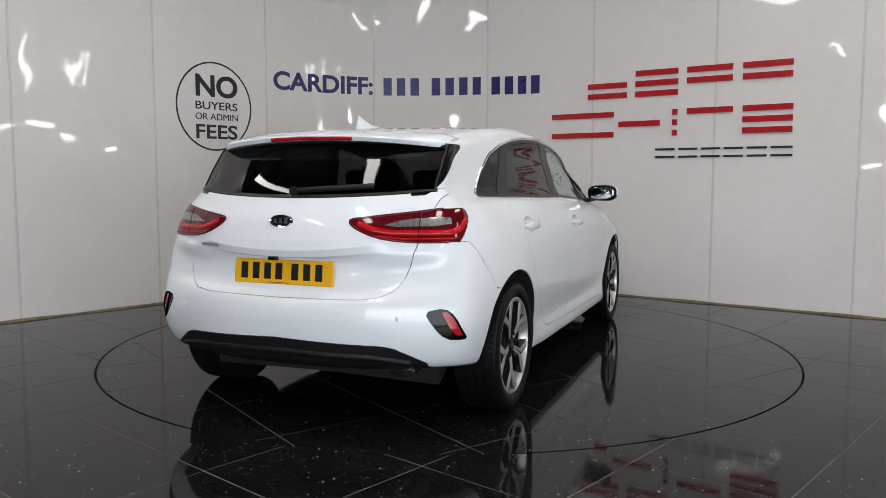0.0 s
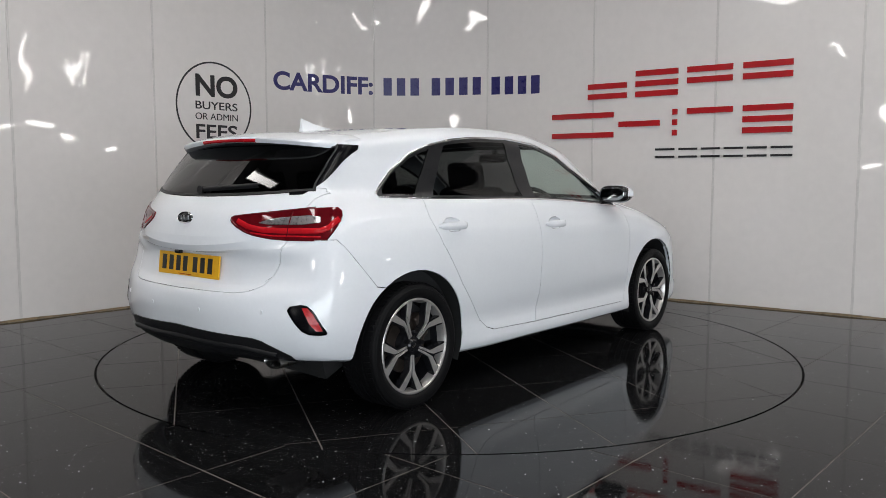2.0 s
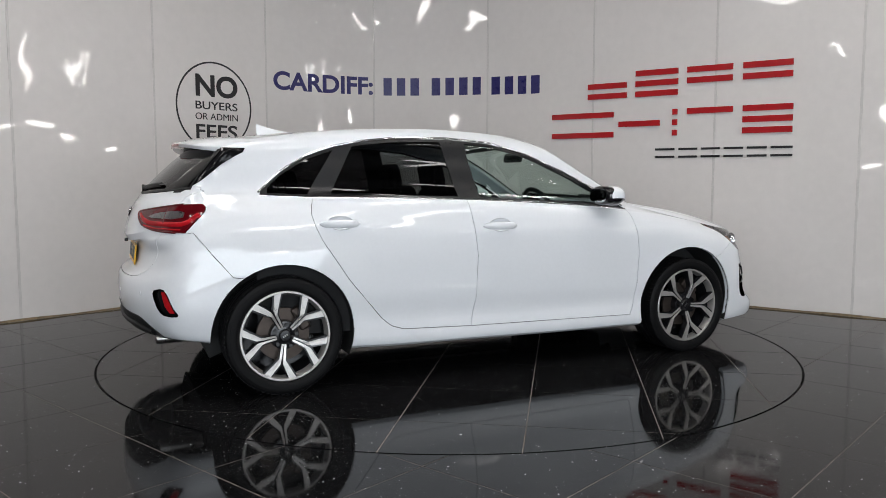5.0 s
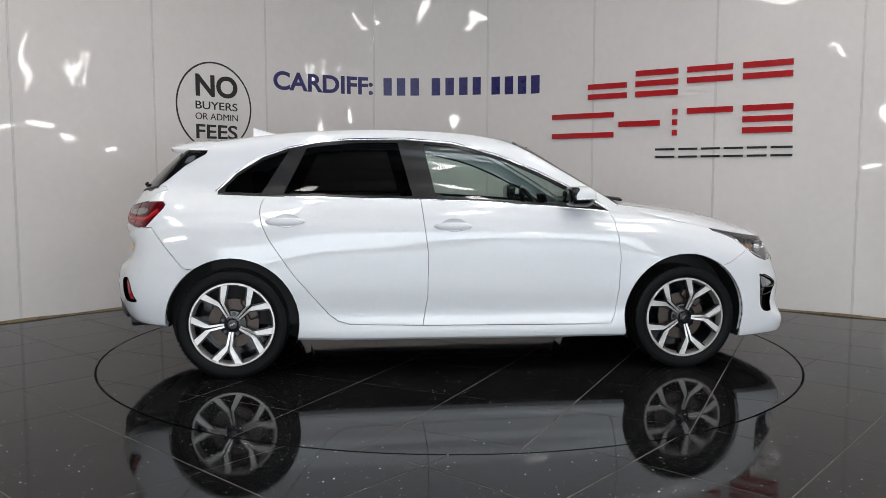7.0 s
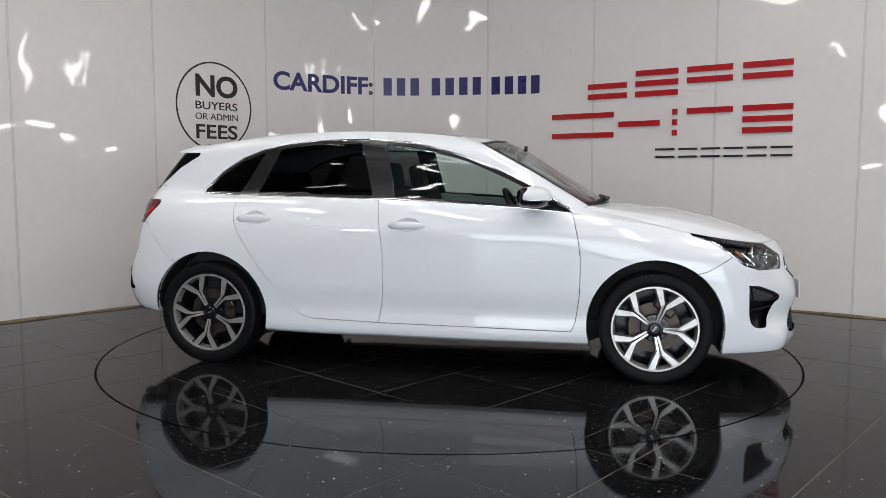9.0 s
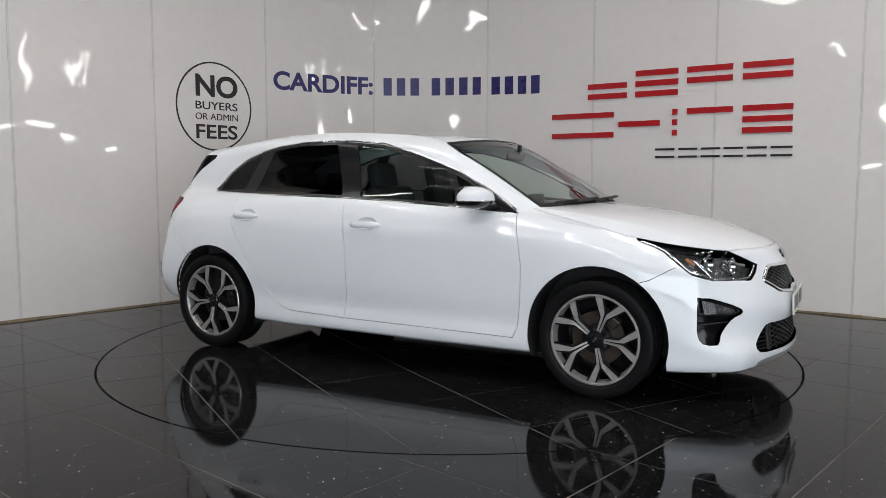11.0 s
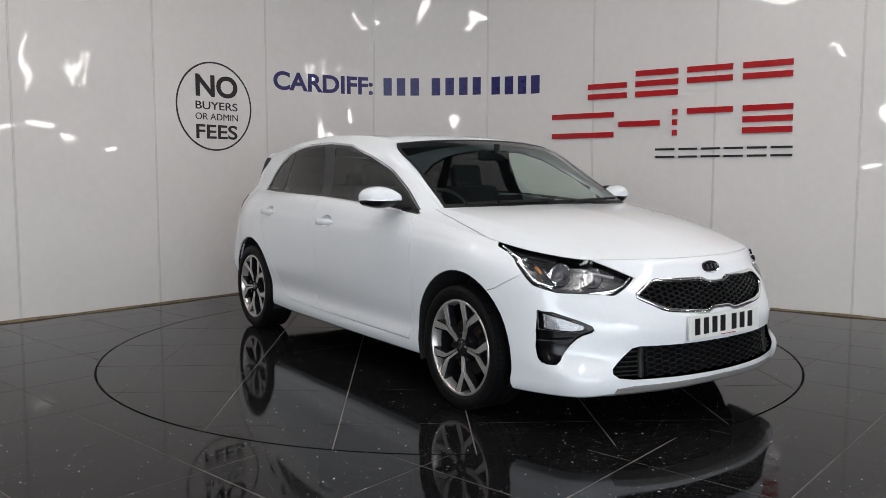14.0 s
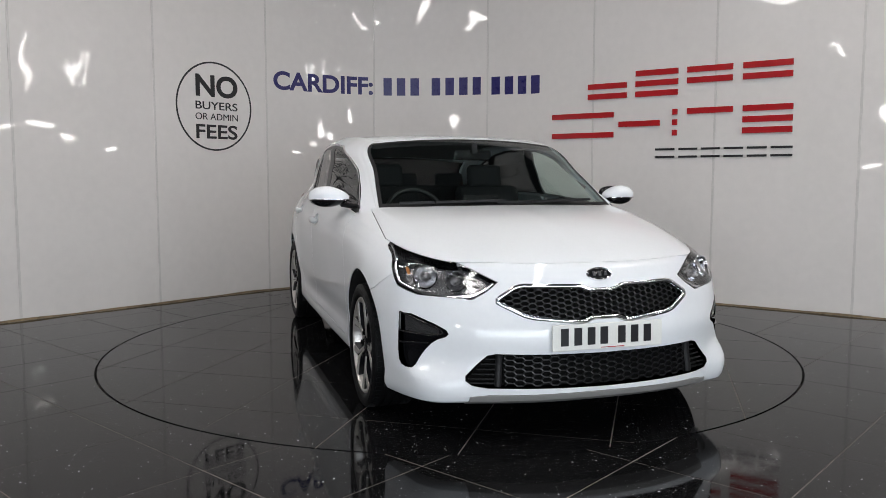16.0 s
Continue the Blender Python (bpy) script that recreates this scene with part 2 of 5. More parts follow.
def build_floor():
    bm = bmesh.new()
    n = 96
    inner = [bm.verts.new((2.251 * math.cos(a), 2.251 * math.sin(a), -0.0012)) for a in np.linspace(0, 2 * math.pi, n, endpoint=False)]
    outer = [bm.verts.new((14.0 * math.cos(a), 14.0 * math.sin(a), -0.0012)) for a in np.linspace(0, 2 * math.pi, n, endpoint=False)]
    for i in range(n):
        j = (i + 1) % n
        bm.faces.new((inner[i], outer[i], outer[j], inner[j]))
    base = tagged(part("floor", bm, GROUTL, None), "polished black granite tile floor with thin grout lines", "floor", kind="structure")
    bm = bmesh.new()
    wallq = wall_curve(np.linspace(WT[0], WT[-1], 120))
    near, far = [], bmesh.new()
    for pts in tile_field(None, radians(49), -0.06, -0.28, None, 14.0, 0):
        q = clip_round(pts, 2.251, False)
        if len(q) < 3:
            continue
        cx, cy = sum(a for a, _ in q) / len(q), sum(b for _, b in q) / len(q)
        if cy > 3.9 or abs(cx) > 9.6 or cy < -9.6:
            continue
        if all(math.hypot(*w) > 2.251 for w in pts):
            q = pts[::12]
        if -4.2 < cx < 4.2 and -3.6 < cy:
            near.append(q)
        else:
            top = [far.verts.new((x, y, 0)) for x, y in q]
            far.faces.new(top)
    for q in near:
        part("tile", tile_mesh(q, 0.0), GRANITE, base)
    tagged(part("tile_field", far, GRANITE, base), kind="stuff")
    bm.free()
    # pit ring under the round joint
    bm = bmesh.new()
    grid_mesh(bm, [[(r * math.cos(a), r * math.sin(a), z) for r, z in ((2.253, -0.0033), (2.251, -0.03), (2.22, -0.06))] for a in np.linspace(0, 2 * math.pi, 128, endpoint=False)], True)
    part("pit_ring", bm, DARK, base)


def build_turntable():
    root = tagged(new("turntable"), "round black granite turntable flush with the floor", "turntable")
    bm = bmesh.new()
    cyl(bm, Matrix.Translation((0, 0, -0.0262)), R_DISC - 0.004, R_DISC - 0.004, 0.05, 160)
    part("platform", bm, GROUTL, root)
    for pts in tile_field(None, radians(57.4), 0.0, -0.02, None, 2.4, 0):
        q = clip_round(pts, R_DISC, True)
        if len(q) < 3:
            continue
        if all(math.hypot(*w) < R_DISC for w in pts):
            q = pts[::12]
        part("tile", tile_mesh(q, 0.0), GRANITE, root)
    return root


def build_room():
    # ceiling and outer walls are out of view, added to enclose light and reflections
    bm = bmesh.new()
    box(bm, 0, -2.0, CEIL + 0.1, 19, 15, 0.2)
    tagged(part("ceiling", bm, CEILM, None), "dark showroom ceiling above the turntable", "ceiling", kind="structure")
    for nm, x, y, sx, sy in (("wall_west", -9.4, -2.0, 0.2, 15), ("wall_east", 9.4, -2.0, 0.2, 15), ("wall_north", 0, 5.4, 19, 0.2)):
        bm = bmesh.new()
        box(bm, x, y, CEIL / 2, sx, sy, CEIL)
        tagged(part(nm, bm, ROOMW, None), "unseen plain wall added to close the showroom", "wall", kind="structure")


    # unseen wall; its long glazed opening is added around the fill light
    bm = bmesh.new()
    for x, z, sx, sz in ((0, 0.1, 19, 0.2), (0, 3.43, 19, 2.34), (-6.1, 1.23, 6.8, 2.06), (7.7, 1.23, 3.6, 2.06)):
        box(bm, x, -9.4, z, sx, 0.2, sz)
    tagged(part("wall_south", bm, ROOMW, None), "unseen plain wall with an added long opening", "wall", kind="structure")
    win = tagged(new("added_window"), "long added window framing the fill light", "window", kind="structure")
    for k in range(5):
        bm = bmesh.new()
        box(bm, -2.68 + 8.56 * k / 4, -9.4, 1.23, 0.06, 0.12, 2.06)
        part("added_frame", bm, BLACKPL, win)
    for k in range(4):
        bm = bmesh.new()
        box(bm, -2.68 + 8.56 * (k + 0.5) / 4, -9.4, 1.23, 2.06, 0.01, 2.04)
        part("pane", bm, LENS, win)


def ceiling_lamp(x, y, w, h, rz):
    root = tagged(new("ceiling_lamp"), "white rectangular showroom ceiling light panel", "lamp", "showroom ceiling lights")
    bm = bevelled(0, 0, 0.03, w + 0.08, h + 0.08, 0.06, 0.01)
    part("housing", bm, WHITEPL, root)
    bm = bmesh.new()
    box(bm, 0, 0, -0.004, w, h, 0.008)
    part("diffuser", bm, LAMPGLOW, root)
    root.matrix_world = pose(x, y, CEIL - 0.07, 0, 0, rz)
    return root


LAMPGLOW = glow("lamp_diffuser", (1.0, 0.97, 0.94), 19.5)
SPOTGLOW = glow("mirrored_lamp_glow", (1.0, 0.98, 0.95), 22)
build_wall()
build_floor()
turntable = build_turntable()
build_room()
for lx, ly, lw, lh, lr in ((-3.4, -1.0, 0.25, 2.0, 20), (-1.2, -1.4, 0.25, 2.0, 0), (1.2, -1.4, 0.25, 2.0, 0), (3.4, -1.0, 0.25, 2.0, -20),
                           (-4.2, -4.6, 0.3, 1.4, 0), (-1.5, -4.8, 0.3, 2.4, 0), (1.5, -4.8, 0.3, 2.4, 0), (4.2, -4.6, 0.3, 2.4, 0)):
    ceiling_lamp(lx, ly, lw, lh, lr)
# unseen fill light from the camera side, brightening the car's lower flanks
area("fill_light", 1.6, -9.1, 1.23, (1.6, 0, 1.23), 8.6, 2.06, 365, (0.86, 0.93, 1.0))


def mirrored_lamp(x, y, z, w, h, rz):
    """An unseen glowing fitting, added so the cladding mirrors it towards the camera."""
    root = tagged(new("mirrored_lamp"), "small unseen light added for its mirrored spot", "lamp", "showroom wall lights")
    part("housing", bevelled(0, 0.07, 0, w + 0.05, 0.06, h + 0.05, 0.012), WHITEPL, root)
    bm = ellipsoid(0, 0, 0, w / 2, 0.03, h / 2, 24, 12, 2.6)
    smooth(part("bulb", bm, SPOTGLOW, root), 60)
    root.matrix_world = pose(x, y, z, 0, 0, rz)


def ellipsoid(cx, cy, cz, rx, ry, rz, seg=28, rings=16, p=2.0):
    """A rounded pod; p above 2 squares it off."""
    bm = bmesh.new()
    sg = lambda v: math.copysign(abs(v) ** (2 / p), v)
    grid_mesh(bm, [[(cx + rx * sg(math.cos(a)) * sg(math.cos(b)), cy + ry * sg(math.sin(a)) * sg(math.cos(b)), cz + rz * sg(math.sin(b)))
                    for b in np.linspace(-math.pi / 2, math.pi / 2, rings)] for a in np.linspace(0, 2 * math.pi, seg, endpoint=False)], True)
    bmesh.ops.remove_doubles(bm, verts=bm.verts, dist=1e-5)
    bmesh.ops.recalc_face_normals(bm, faces=bm.faces)
    return bm


# positions traced back from where the mirrored spots fall in the camera's view
for lx, ly, lz, lw, lh, lr in ((9.2, -8.5, 2.84, 1.1, 0.34, -90), (-5.16, -9.2, 2.68, 0.7, 0.55, 180), (3.67, -9.2, 2.40, 0.5, 0.35, 180),
                               (9.2, -4.3, 2.41, 0.5, 0.14, -90), (9.2, -4.95, 2.27, 0.5, 0.12, -90), (9.2, -3.73, 2.06, 0.35, 0.13, -90), (9.2, -2.61, 1.76, 0.45, 0.12, -90),
                               (-5.85, -9.2, 1.37, 0.6, 0.06, 180), (9.2, -6.2, 4.15, 0.05, 0.6, -90), (9.2, -6.6, 4.15, 0.05, 0.6, -90), (9.2, -4.5, 3.8, 0.06, 1.0, -90), (9.2, -3.6, 3.75, 0.06, 0.8, -90),
                               (9.2, -3.35, 3.75, 0.05, 0.8, -90), (-7.0, -9.2, 4.3, 0.3, 0.05, 180)):
    mirrored_lamp(lx, ly, lz, lw, lh, lr)

# ---- the car: x forward, y to its left, z up; wheels at x = +-1.325 ----
SX = (1.70, 1.45, 1.20, 0.87, 0.35, -0.25, -0.80, -1.325, -1.60)
YF = (0.0, 0.40, 0.74, 1.0)


def body_line(front, rear, w, z, sx=SX, square=2.4):
    """One line round half the body. front, rear: (x at the centre, x and y at the corner, z centre, z corner); w, z: half width and height at the stations."""
    P = []
    xf, xc, yc, z0, z1 = front
    for q in YF:
        P.append((xf - (xf - xc) * q**square, yc * q, z0 + (z1 - z0) * q**2))
    for a, b, c in zip(sx, w, z):
        P.append((a, b, c))
    xr, xc, yc, z0, z1 = rear
    for q in YF[::-1]:
        P.append((xr - (xr - xc) * q**2.6, yc * q, z0 + (z1 - z0) * q**2))
    return np.array(P)


LINES = [
    # under edge
    body_line((2.14, 1.935, 0.70, 0.185, 0.172), (-2.02, -1.80, 0.72, 0.30, 0.30), (0.80, 0.83, 0.835, 0.835, 0.835, 0.835, 0.835, 0.82, 0.79), (0.165, 0.18, 0.195, 0.195, 0.195, 0.20, 0.205, 0.235, 0.27)),
    body_line((2.192, 1.96, 0.755, 0.21, 0.188), (-2.055, -1.835, 0.765, 0.33, 0.315), (0.835, 0.86, 0.865, 0.865, 0.865, 0.865, 0.862, 0.855, 0.83), (0.18, 0.195, 0.21, 0.212, 0.212, 0.217, 0.222, 0.255, 0.295)),
    body_line((2.202, 1.965, 0.775, 0.27, 0.26), (-2.08, -1.86, 0.79, 0.385, 0.37), (0.85, 0.872, 0.878, 0.873, 0.871, 0.871, 0.871, 0.872, 0.85), (0.27, 0.28, 0.285, 0.285, 0.285, 0.29, 0.295, 0.32, 0.355)),
    body_line((2.187, 1.87, 0.80, 0.36, 0.36), (-2.095, -1.87, 0.81, 0.46, 0.45), (0.86, 0.885, 0.885, 0.866, 0.864, 0.864, 0.868, 0.882, 0.865), (0.36, 0.365, 0.37, 0.35, 0.35, 0.355, 0.365, 0.41, 0.44), square=2.9),
    body_line((2.195, 1.845, 0.805, 0.47, 0.49), (-2.10, -1.86, 0.815, 0.545, 0.55), (0.86, 0.892, 0.89, 0.880, 0.882, 0.883, 0.887, 0.893, 0.87), (0.50, 0.51, 0.50, 0.47, 0.47, 0.48, 0.50, 0.56, 0.56), square=3.0),
    body_line((2.174, 1.828, 0.80, 0.57, 0.60), (-2.085, -1.845, 0.81, 0.60, 0.63), (0.853, 0.893, 0.892, 0.888, 0.892, 0.893, 0.893, 0.893, 0.868), (0.62, 0.655, 0.63, 0.61, 0.61, 0.62, 0.63, 0.68, 0.66), square=2.7),
    body_line((2.150, 1.82, 0.79, 0.65, 0.67), (-2.035, -1.83, 0.80, 0.635, 0.70), (0.835, 0.88, 0.889, 0.893, 0.897, 0.897, 0.893, 0.88, 0.858), (0.70, 0.73, 0.73, 0.73, 0.74, 0.75, 0.76, 0.79, 0.76)),
    body_line((2.125, 1.81, 0.755, 0.705, 0.715), (-2.002, -1.82, 0.79, 0.71, 0.78), (0.81, 0.86, 0.878, 0.888, 0.895, 0.893, 0.882, 0.855, 0.84), (0.74, 0.77, 0.80, 0.82, 0.83, 0.84, 0.86, 0.88, 0.86)),
    body_line((2.10, 1.835, 0.70, 0.745, 0.755), (-2.043, -1.80, 0.77, 0.785, 0.87), (0.77, 0.828, 0.852, 0.868, 0.875, 0.872, 0.855, 0.815, 0.805), (0.775, 0.81, 0.85, 0.875, 0.90, 0.92, 0.935, 0.95, 0.94)),
    # bonnet edge, and on the flanks the shoulder under the windows
    body_line((2.07, 1.88, 0.625, 0.768, 0.775), (-2.035, -1.775, 0.735, 0.90, 0.97), (0.722, 0.785, 0.815, 0.832, 0.845, 0.845, 0.822, 0.765, 0.75), (0.80, 0.845, 0.89, 0.925, 0.955, 0.985, 1.00, 1.01, 1.005)),
    # foot of the windows
    body_line((1.06, 0.955, 0.70, 0.985, 0.975), (-1.955, -1.755, 0.645, 1.045, 1.075), (0.718, 0.740, 0.778, 0.795, 0.815, 0.815, 0.785, 0.715, 0.685), (0.971, 0.966, 0.954, 0.945, 0.985, 1.02, 1.03, 1.045, 1.06), (0.945, 0.930, 0.892, 0.86, 0.35, -0.25, -0.80, -1.36, -1.62)),
    body_line((0.74, 0.64, 0.655, 1.185, 1.165), (-1.81, -1.665, 0.635, 1.20, 1.20), (0.685, 0.70, 0.71, 0.718, 0.742, 0.745, 0.72, 0.672, 0.652), (1.165, 1.165, 1.165, 1.165, 1.20, 1.22, 1.22, 1.22, 1.21), (0.58, 0.53, 0.48, 0.42, 0.02, -0.42, -0.87, -1.31, -1.55)),
    body_line((0.40, 0.31, 0.595, 1.375, 1.345), (-1.67, -1.585, 0.615, 1.325, 1.30), (0.62, 0.635, 0.645, 0.652, 0.668, 0.672, 0.66, 0.632, 0.622), (1.352, 1.362, 1.37, 1.377, 1.387, 1.388, 1.376, 1.343, 1.315), (0.24, 0.14, 0.04, -0.08, -0.35, -0.63, -0.95, -1.27, -1.48)),
    body_line((0.36, 0.275, 0.555, 1.385, 1.362), (-1.655, -1.58, 0.575, 1.34, 1.325), (0.575, 0.588, 0.597, 0.603, 0.615, 0.617, 0.605, 0.58, 0.575), (1.374, 1.388, 1.398, 1.406, 1.417, 1.416, 1.402, 1.367, 1.338), (0.21, 0.12, 0.02, -0.09, -0.35, -0.63, -0.95, -1.27, -1.48)),
]
# sharp step under the tailgate crease
STEP = LINES[7] + (LINES[8] - LINES[7]) * 0.7
STEP[-4:] = [(-1.805, 0.775, 0.848), (-1.940, 0.574, 0.815), (-1.995, 0.31, 0.786), (-2.003, 0.0, 0.776)]
LINES.insert(8, STEP)
KB = 10          # index of the bonnet edge
NSUB = [8, 8, 8, 8, 9, 9, 12, 18, 20, 18, 18, 10, 8, 8, 8, 8]
VSUB = [3, 3, 4, 5, 5, 5, 4, 4, 2, 3, 5, 9, 9, 3]


def body_surface():
    L = np.array(LINES)                       # line, column, xyz
    ch = np.linalg.norm(np.diff(L[:KB], axis=1), axis=2).mean(0)
    t = np.concatenate([[0], np.cumsum(ch)])
    u = np.concatenate([np.linspace(t[i], t[i + 1], n, endpoint=False) for i, n in enumerate(NSUB)] + [[t[-1]]])
    D = []
    for row in L:
        dx = (row[1] - row[0]) / (t[1] - t[0])
        dr = (row[-1] - row[-2]) / (t[-1] - t[-2])
        D.append(hermite(row, t, ((0, dx[1], 0), (0, dr[1], 0)))(u))
    D = np.array(D)                           # line, fine column
    brk = sum(NSUB[:5])
    cols = []
    for c in range(D.shape[1]):
        Q = D[:, c]
        segs = ((0, KB + 1), (KB + 1, len(Q))) if c <= brk + NSUB[5] + NSUB[6] else ((0, len(Q)),)
        out = []
        for a, b in segs:
            q = Q[a:b]
            s = np.concatenate([[0], np.cumsum(np.maximum(np.linalg.norm(np.diff(q, axis=0), axis=1), 0.010))])
            g = hermite(q, s)
            vs = np.concatenate([np.linspace(s[i], s[i + 1], VSUB[a + i], endpoint=False) for i in range(len(s) - 1)] + [[s[-1]]])
            out.append(g(vs))
        if len(segs) == 2:
            n = VSUB[KB]
            mid = np.array([out[0][-1] + (out[1][0] - out[0][-1]) * i / n for i in range(1, n)])
            out = [out[0], mid, out[1]]
        cols.append(np.concatenate(out))
    return np.array(cols), brk


SURF, BRK = body_surface()
V_K = sum(VSUB[:KB])
V_B = V_K + VSUB[KB]
V_R = sum(VSUB[:13])


# ---- cutting the body into its panels ----
I3, I13, IEND = sum(NSUB[:3]), sum(NSUB[:13]), sum(NSUB)
SHELL, HOOD, ROOF, WSCREEN, RWIN, TRIM, FWIN, RWIND, QWIN, FDOOR, RDOOR, ARCH, TAIL, HEAD, GRILLE, LGRILLE, FOG, REFL, DIFF, GATE, RBUMP, FBUMP, FIN, TAILCLEAR, LIP, SKIRT, CUP = range(27)


def chaikin(p, n=1):
    for _ in range(n):
        q = []
        for a, b in zip(p, p[1:] + p[:1]):
            q += [(0.78 * a[0] + 0.22 * b[0], 0.78 * a[1] + 0.22 * b[1]), (0.22 * a[0] + 0.78 * b[0], 0.22 * a[1] + 0.78 * b[1])]
        p = q
    return p


def inside(poly, u, v):
    k = False
    for (a, b), (c, d) in zip(poly, poly[1:] + poly[:1]):
        if (b > v) != (d > v) and u < (c - a) * (v - b) / (d - b) + a:
            k = not k
    return k


def cut(bm, poly, axes, ok):
    """Cut the faces that ok(centre) allows along a closed outline, seen along the axis left out."""
    i, j = axes
    lo = [min(q[k] for q in poly) - 0.06 for k in (0, 1)]
    hi = [max(q[k] for q in poly) + 0.06 for k in (0, 1)]

    def near(f, a, b, c, d):
        us, vs = [v.co[i] for v in f.verts], [v.co[j] for v in f.verts]
        return max(us) >= a and min(us) <= b and max(vs) >= c and min(vs) <= d
    cand = {f for f in bm.faces if near(f, lo[0], hi[0], lo[1], hi[1]) and ok(f.calc_center_median())}
    for a, b in zip(poly, poly[1:] + poly[:1]):
        if abs(a[0] - b[0]) + abs(a[1] - b[1]) < 1e-6:
            continue
        e = 0.004
        sub = [f for f in cand if f.is_valid and near(f, min(a[0], b[0]) - e, max(a[0], b[0]) + e, min(a[1], b[1]) - e, max(a[1], b[1]) + e)]
        if not sub:
            continue
        co, no = Vector((0, 0, 0)), Vector((0, 0, 0))
        co[i], co[j] = a
        no[i], no[j] = b[1] - a[1], a[0] - b[0]
        geom = list({x for f in sub for x in (*f.verts, *f.edges)}) + sub
        r = bmesh.ops.bisect_plane(bm, geom=geom, dist=2e-5, plane_co=co, plane_no=no.normalized())
        cand = {f for f in cand if f.is_valid} | {g for g in r["geom"] if isinstance(g, bmesh.types.BMFace)}


BELT = [(0.862, 0.945), (0.59, 0.970), (0.35, 0.986), (0.05, 1.004), (-0.25, 1.018), (-0.80, 1.029), (-1.15, 1.036), (-1.415, 1.047)]
HEADLINE = [(-1.41, 1.062), (-1.30, 1.165), (-1.16, 1.250), (-1.01, 1.302), (-0.85, 1.333), (-0.66, 1.352), (-0.34, 1.358), (-0.06, 1.336), (0.21, 1.262), (0.45, 1.170), (0.66, 1.066)]
DLO = BELT + HEADLINE


def on_line(line, x):
    p = sorted(line)
    return float(np.interp(x, [q[0] for q in p], [q[1] for q in p]))


def pane(xs_low, xs_top):
    """A side pane between belt and roof line, from rear to front."""
    lo = [(x, on_line(BELT, x) + 0.012) for x in np.linspace(xs_low[1], xs_low[0], 7)]
    hi = [(x, on_line(HEADLINE, x) - 0.016) for x in np.linspace(xs_top[0], xs_top[1], 12)]
    return lo + hi


P_FWIN = pane((-0.165, 0.75), (-0.235, 0.66))
P_RWIN = pane((-1.04, -0.30), (-0.905, -0.385))
P_QWIN = [(x, on_line(BELT, x) + 0.010) for x in (-1.165, -1.25, -1.375)] + [(x, on_line(HEADLINE, x) - 0.014) for x in (-1.37, -1.30, -1.23, -1.16, -1.08, -1.01)]
B_LINE = [(-0.258, 1.018), (-0.24, 0.87), (-0.218, 0.70), (-0.222, 0.45), (-0.25, 0.287)]
P_RDOOR = [(-1.135, 1.036), (-1.160, 0.99), (-1.168, 0.945), (-1.155, 0.88), (-1.12, 0.80), (-0.98, 0.59), (-0.79, 0.365), (-0.735, 0.322), (-0.665, 0.300)] + B_LINE[::-1] + [(-0.80, 1.029)]
P_FDOOR = B_LINE + [(0.868, 0.274), (0.892, 0.33), (0.912, 0.47), (0.918, 0.67), (0.902, 0.79), (0.88, 0.89), (0.862, 0.945), (0.59, 0.970), (0.35, 0.986), (0.05, 1.004)]
P_TAIL = chaikin([(0.318, 0.952), (0.40, 0.963), (0.58, 0.984), (0.72, 1.003), (1.0, 1.006), (1.0, 0.860), (0.78, 0.857), (0.56, 0.858), (0.44, 0.880), (0.35, 0.920)])
P_TAILSIDE = [(-1.695, 0.985), (-1.72, 1.02), (-2.2, 1.02), (-2.2, 0.84), (-1.805, 0.84), (-1.80, 0.862), (-1.755, 0.91), (-1.705, 0.962)]
P_TAILCLEAR = chaikin([(0.46, 0.923), (0.54, 0.952), (0.72, 0.968), (0.735, 0.925)])
P_HEADSIDE = [(1.497, 0.842), (1.60, 0.92), (2.2, 0.92), (2.2, 0.60), (1.98, 0.628), (1.88, 0.632), (1.79, 0.662), (1.72, 0.715), (1.655, 0.765), (1.60, 0.792), (1.52, 0.818)]
P_HEADFRONT = [(0.442, 0.694), (0.53, 0.742), (0.595, 0.776), (0.70, 0.92), (1.0, 0.92), (1.0, 0.5), (0.70, 0.600), (0.60, 0.614), (0.545, 0.624), (0.49, 0.656)]
P_GRILLE = [(-0.05, 0.658), (0.05, 0.658), (0.075, 0.666), (0.10, 0.676), (0.345, 0.681), (0.38, 0.673), (0.456, 0.624), (0.456, 0.612), (0.355, 0.560), (0.32, 0.551), (0.12, 0.530), (0.09, 0.532), (0.06, 0.545), (-0.05, 0.545)]
P_LGRILLE = [(-0.05, 0.392), (0.475, 0.400), (0.508, 0.392), (0.592, 0.306), (0.594, 0.286), (0.570, 0.267), (0.51, 0.258), (-0.05, 0.252)]
P_FOG = chaikin([(0.806, 0.562), (0.660, 0.497), (0.648, 0.470), (0.700, 0.446), (0.738, 0.395), (0.776, 0.324), (0.813, 0.320), (0.822, 0.35), (0.819, 0.50)])
P_REFL = chaikin([(0.668, 0.562), (0.745, 0.578), (0.785, 0.545), (0.822, 0.455), (0.815, 0.438), (0.752, 0.446), (0.705, 0.500)])
P_DIFF = [(-0.05, 0.432), (0.50, 0.412), (0.55, 0.400), (0.665, 0.335), (0.665, 0.2), (-0.05, 0.2)]
P_GATE = [(-0.05, 1.10), (0.70, 1.10), (0.665, 1.04), (0.628, 0.90), (0.60, 0.79), (0.565, 0.695), (0.53, 0.648), (0.48, 0.622), (0.40, 0.612), (-0.05, 0.607)]
P_RBUMP = [(-1.765, 0.858), (-1.69, 0.76), (-1.585, 0.632), (-1.50, 0.62), (-1.50, 0.1), (-2.3, 0.1), (-2.3, 0.858)]
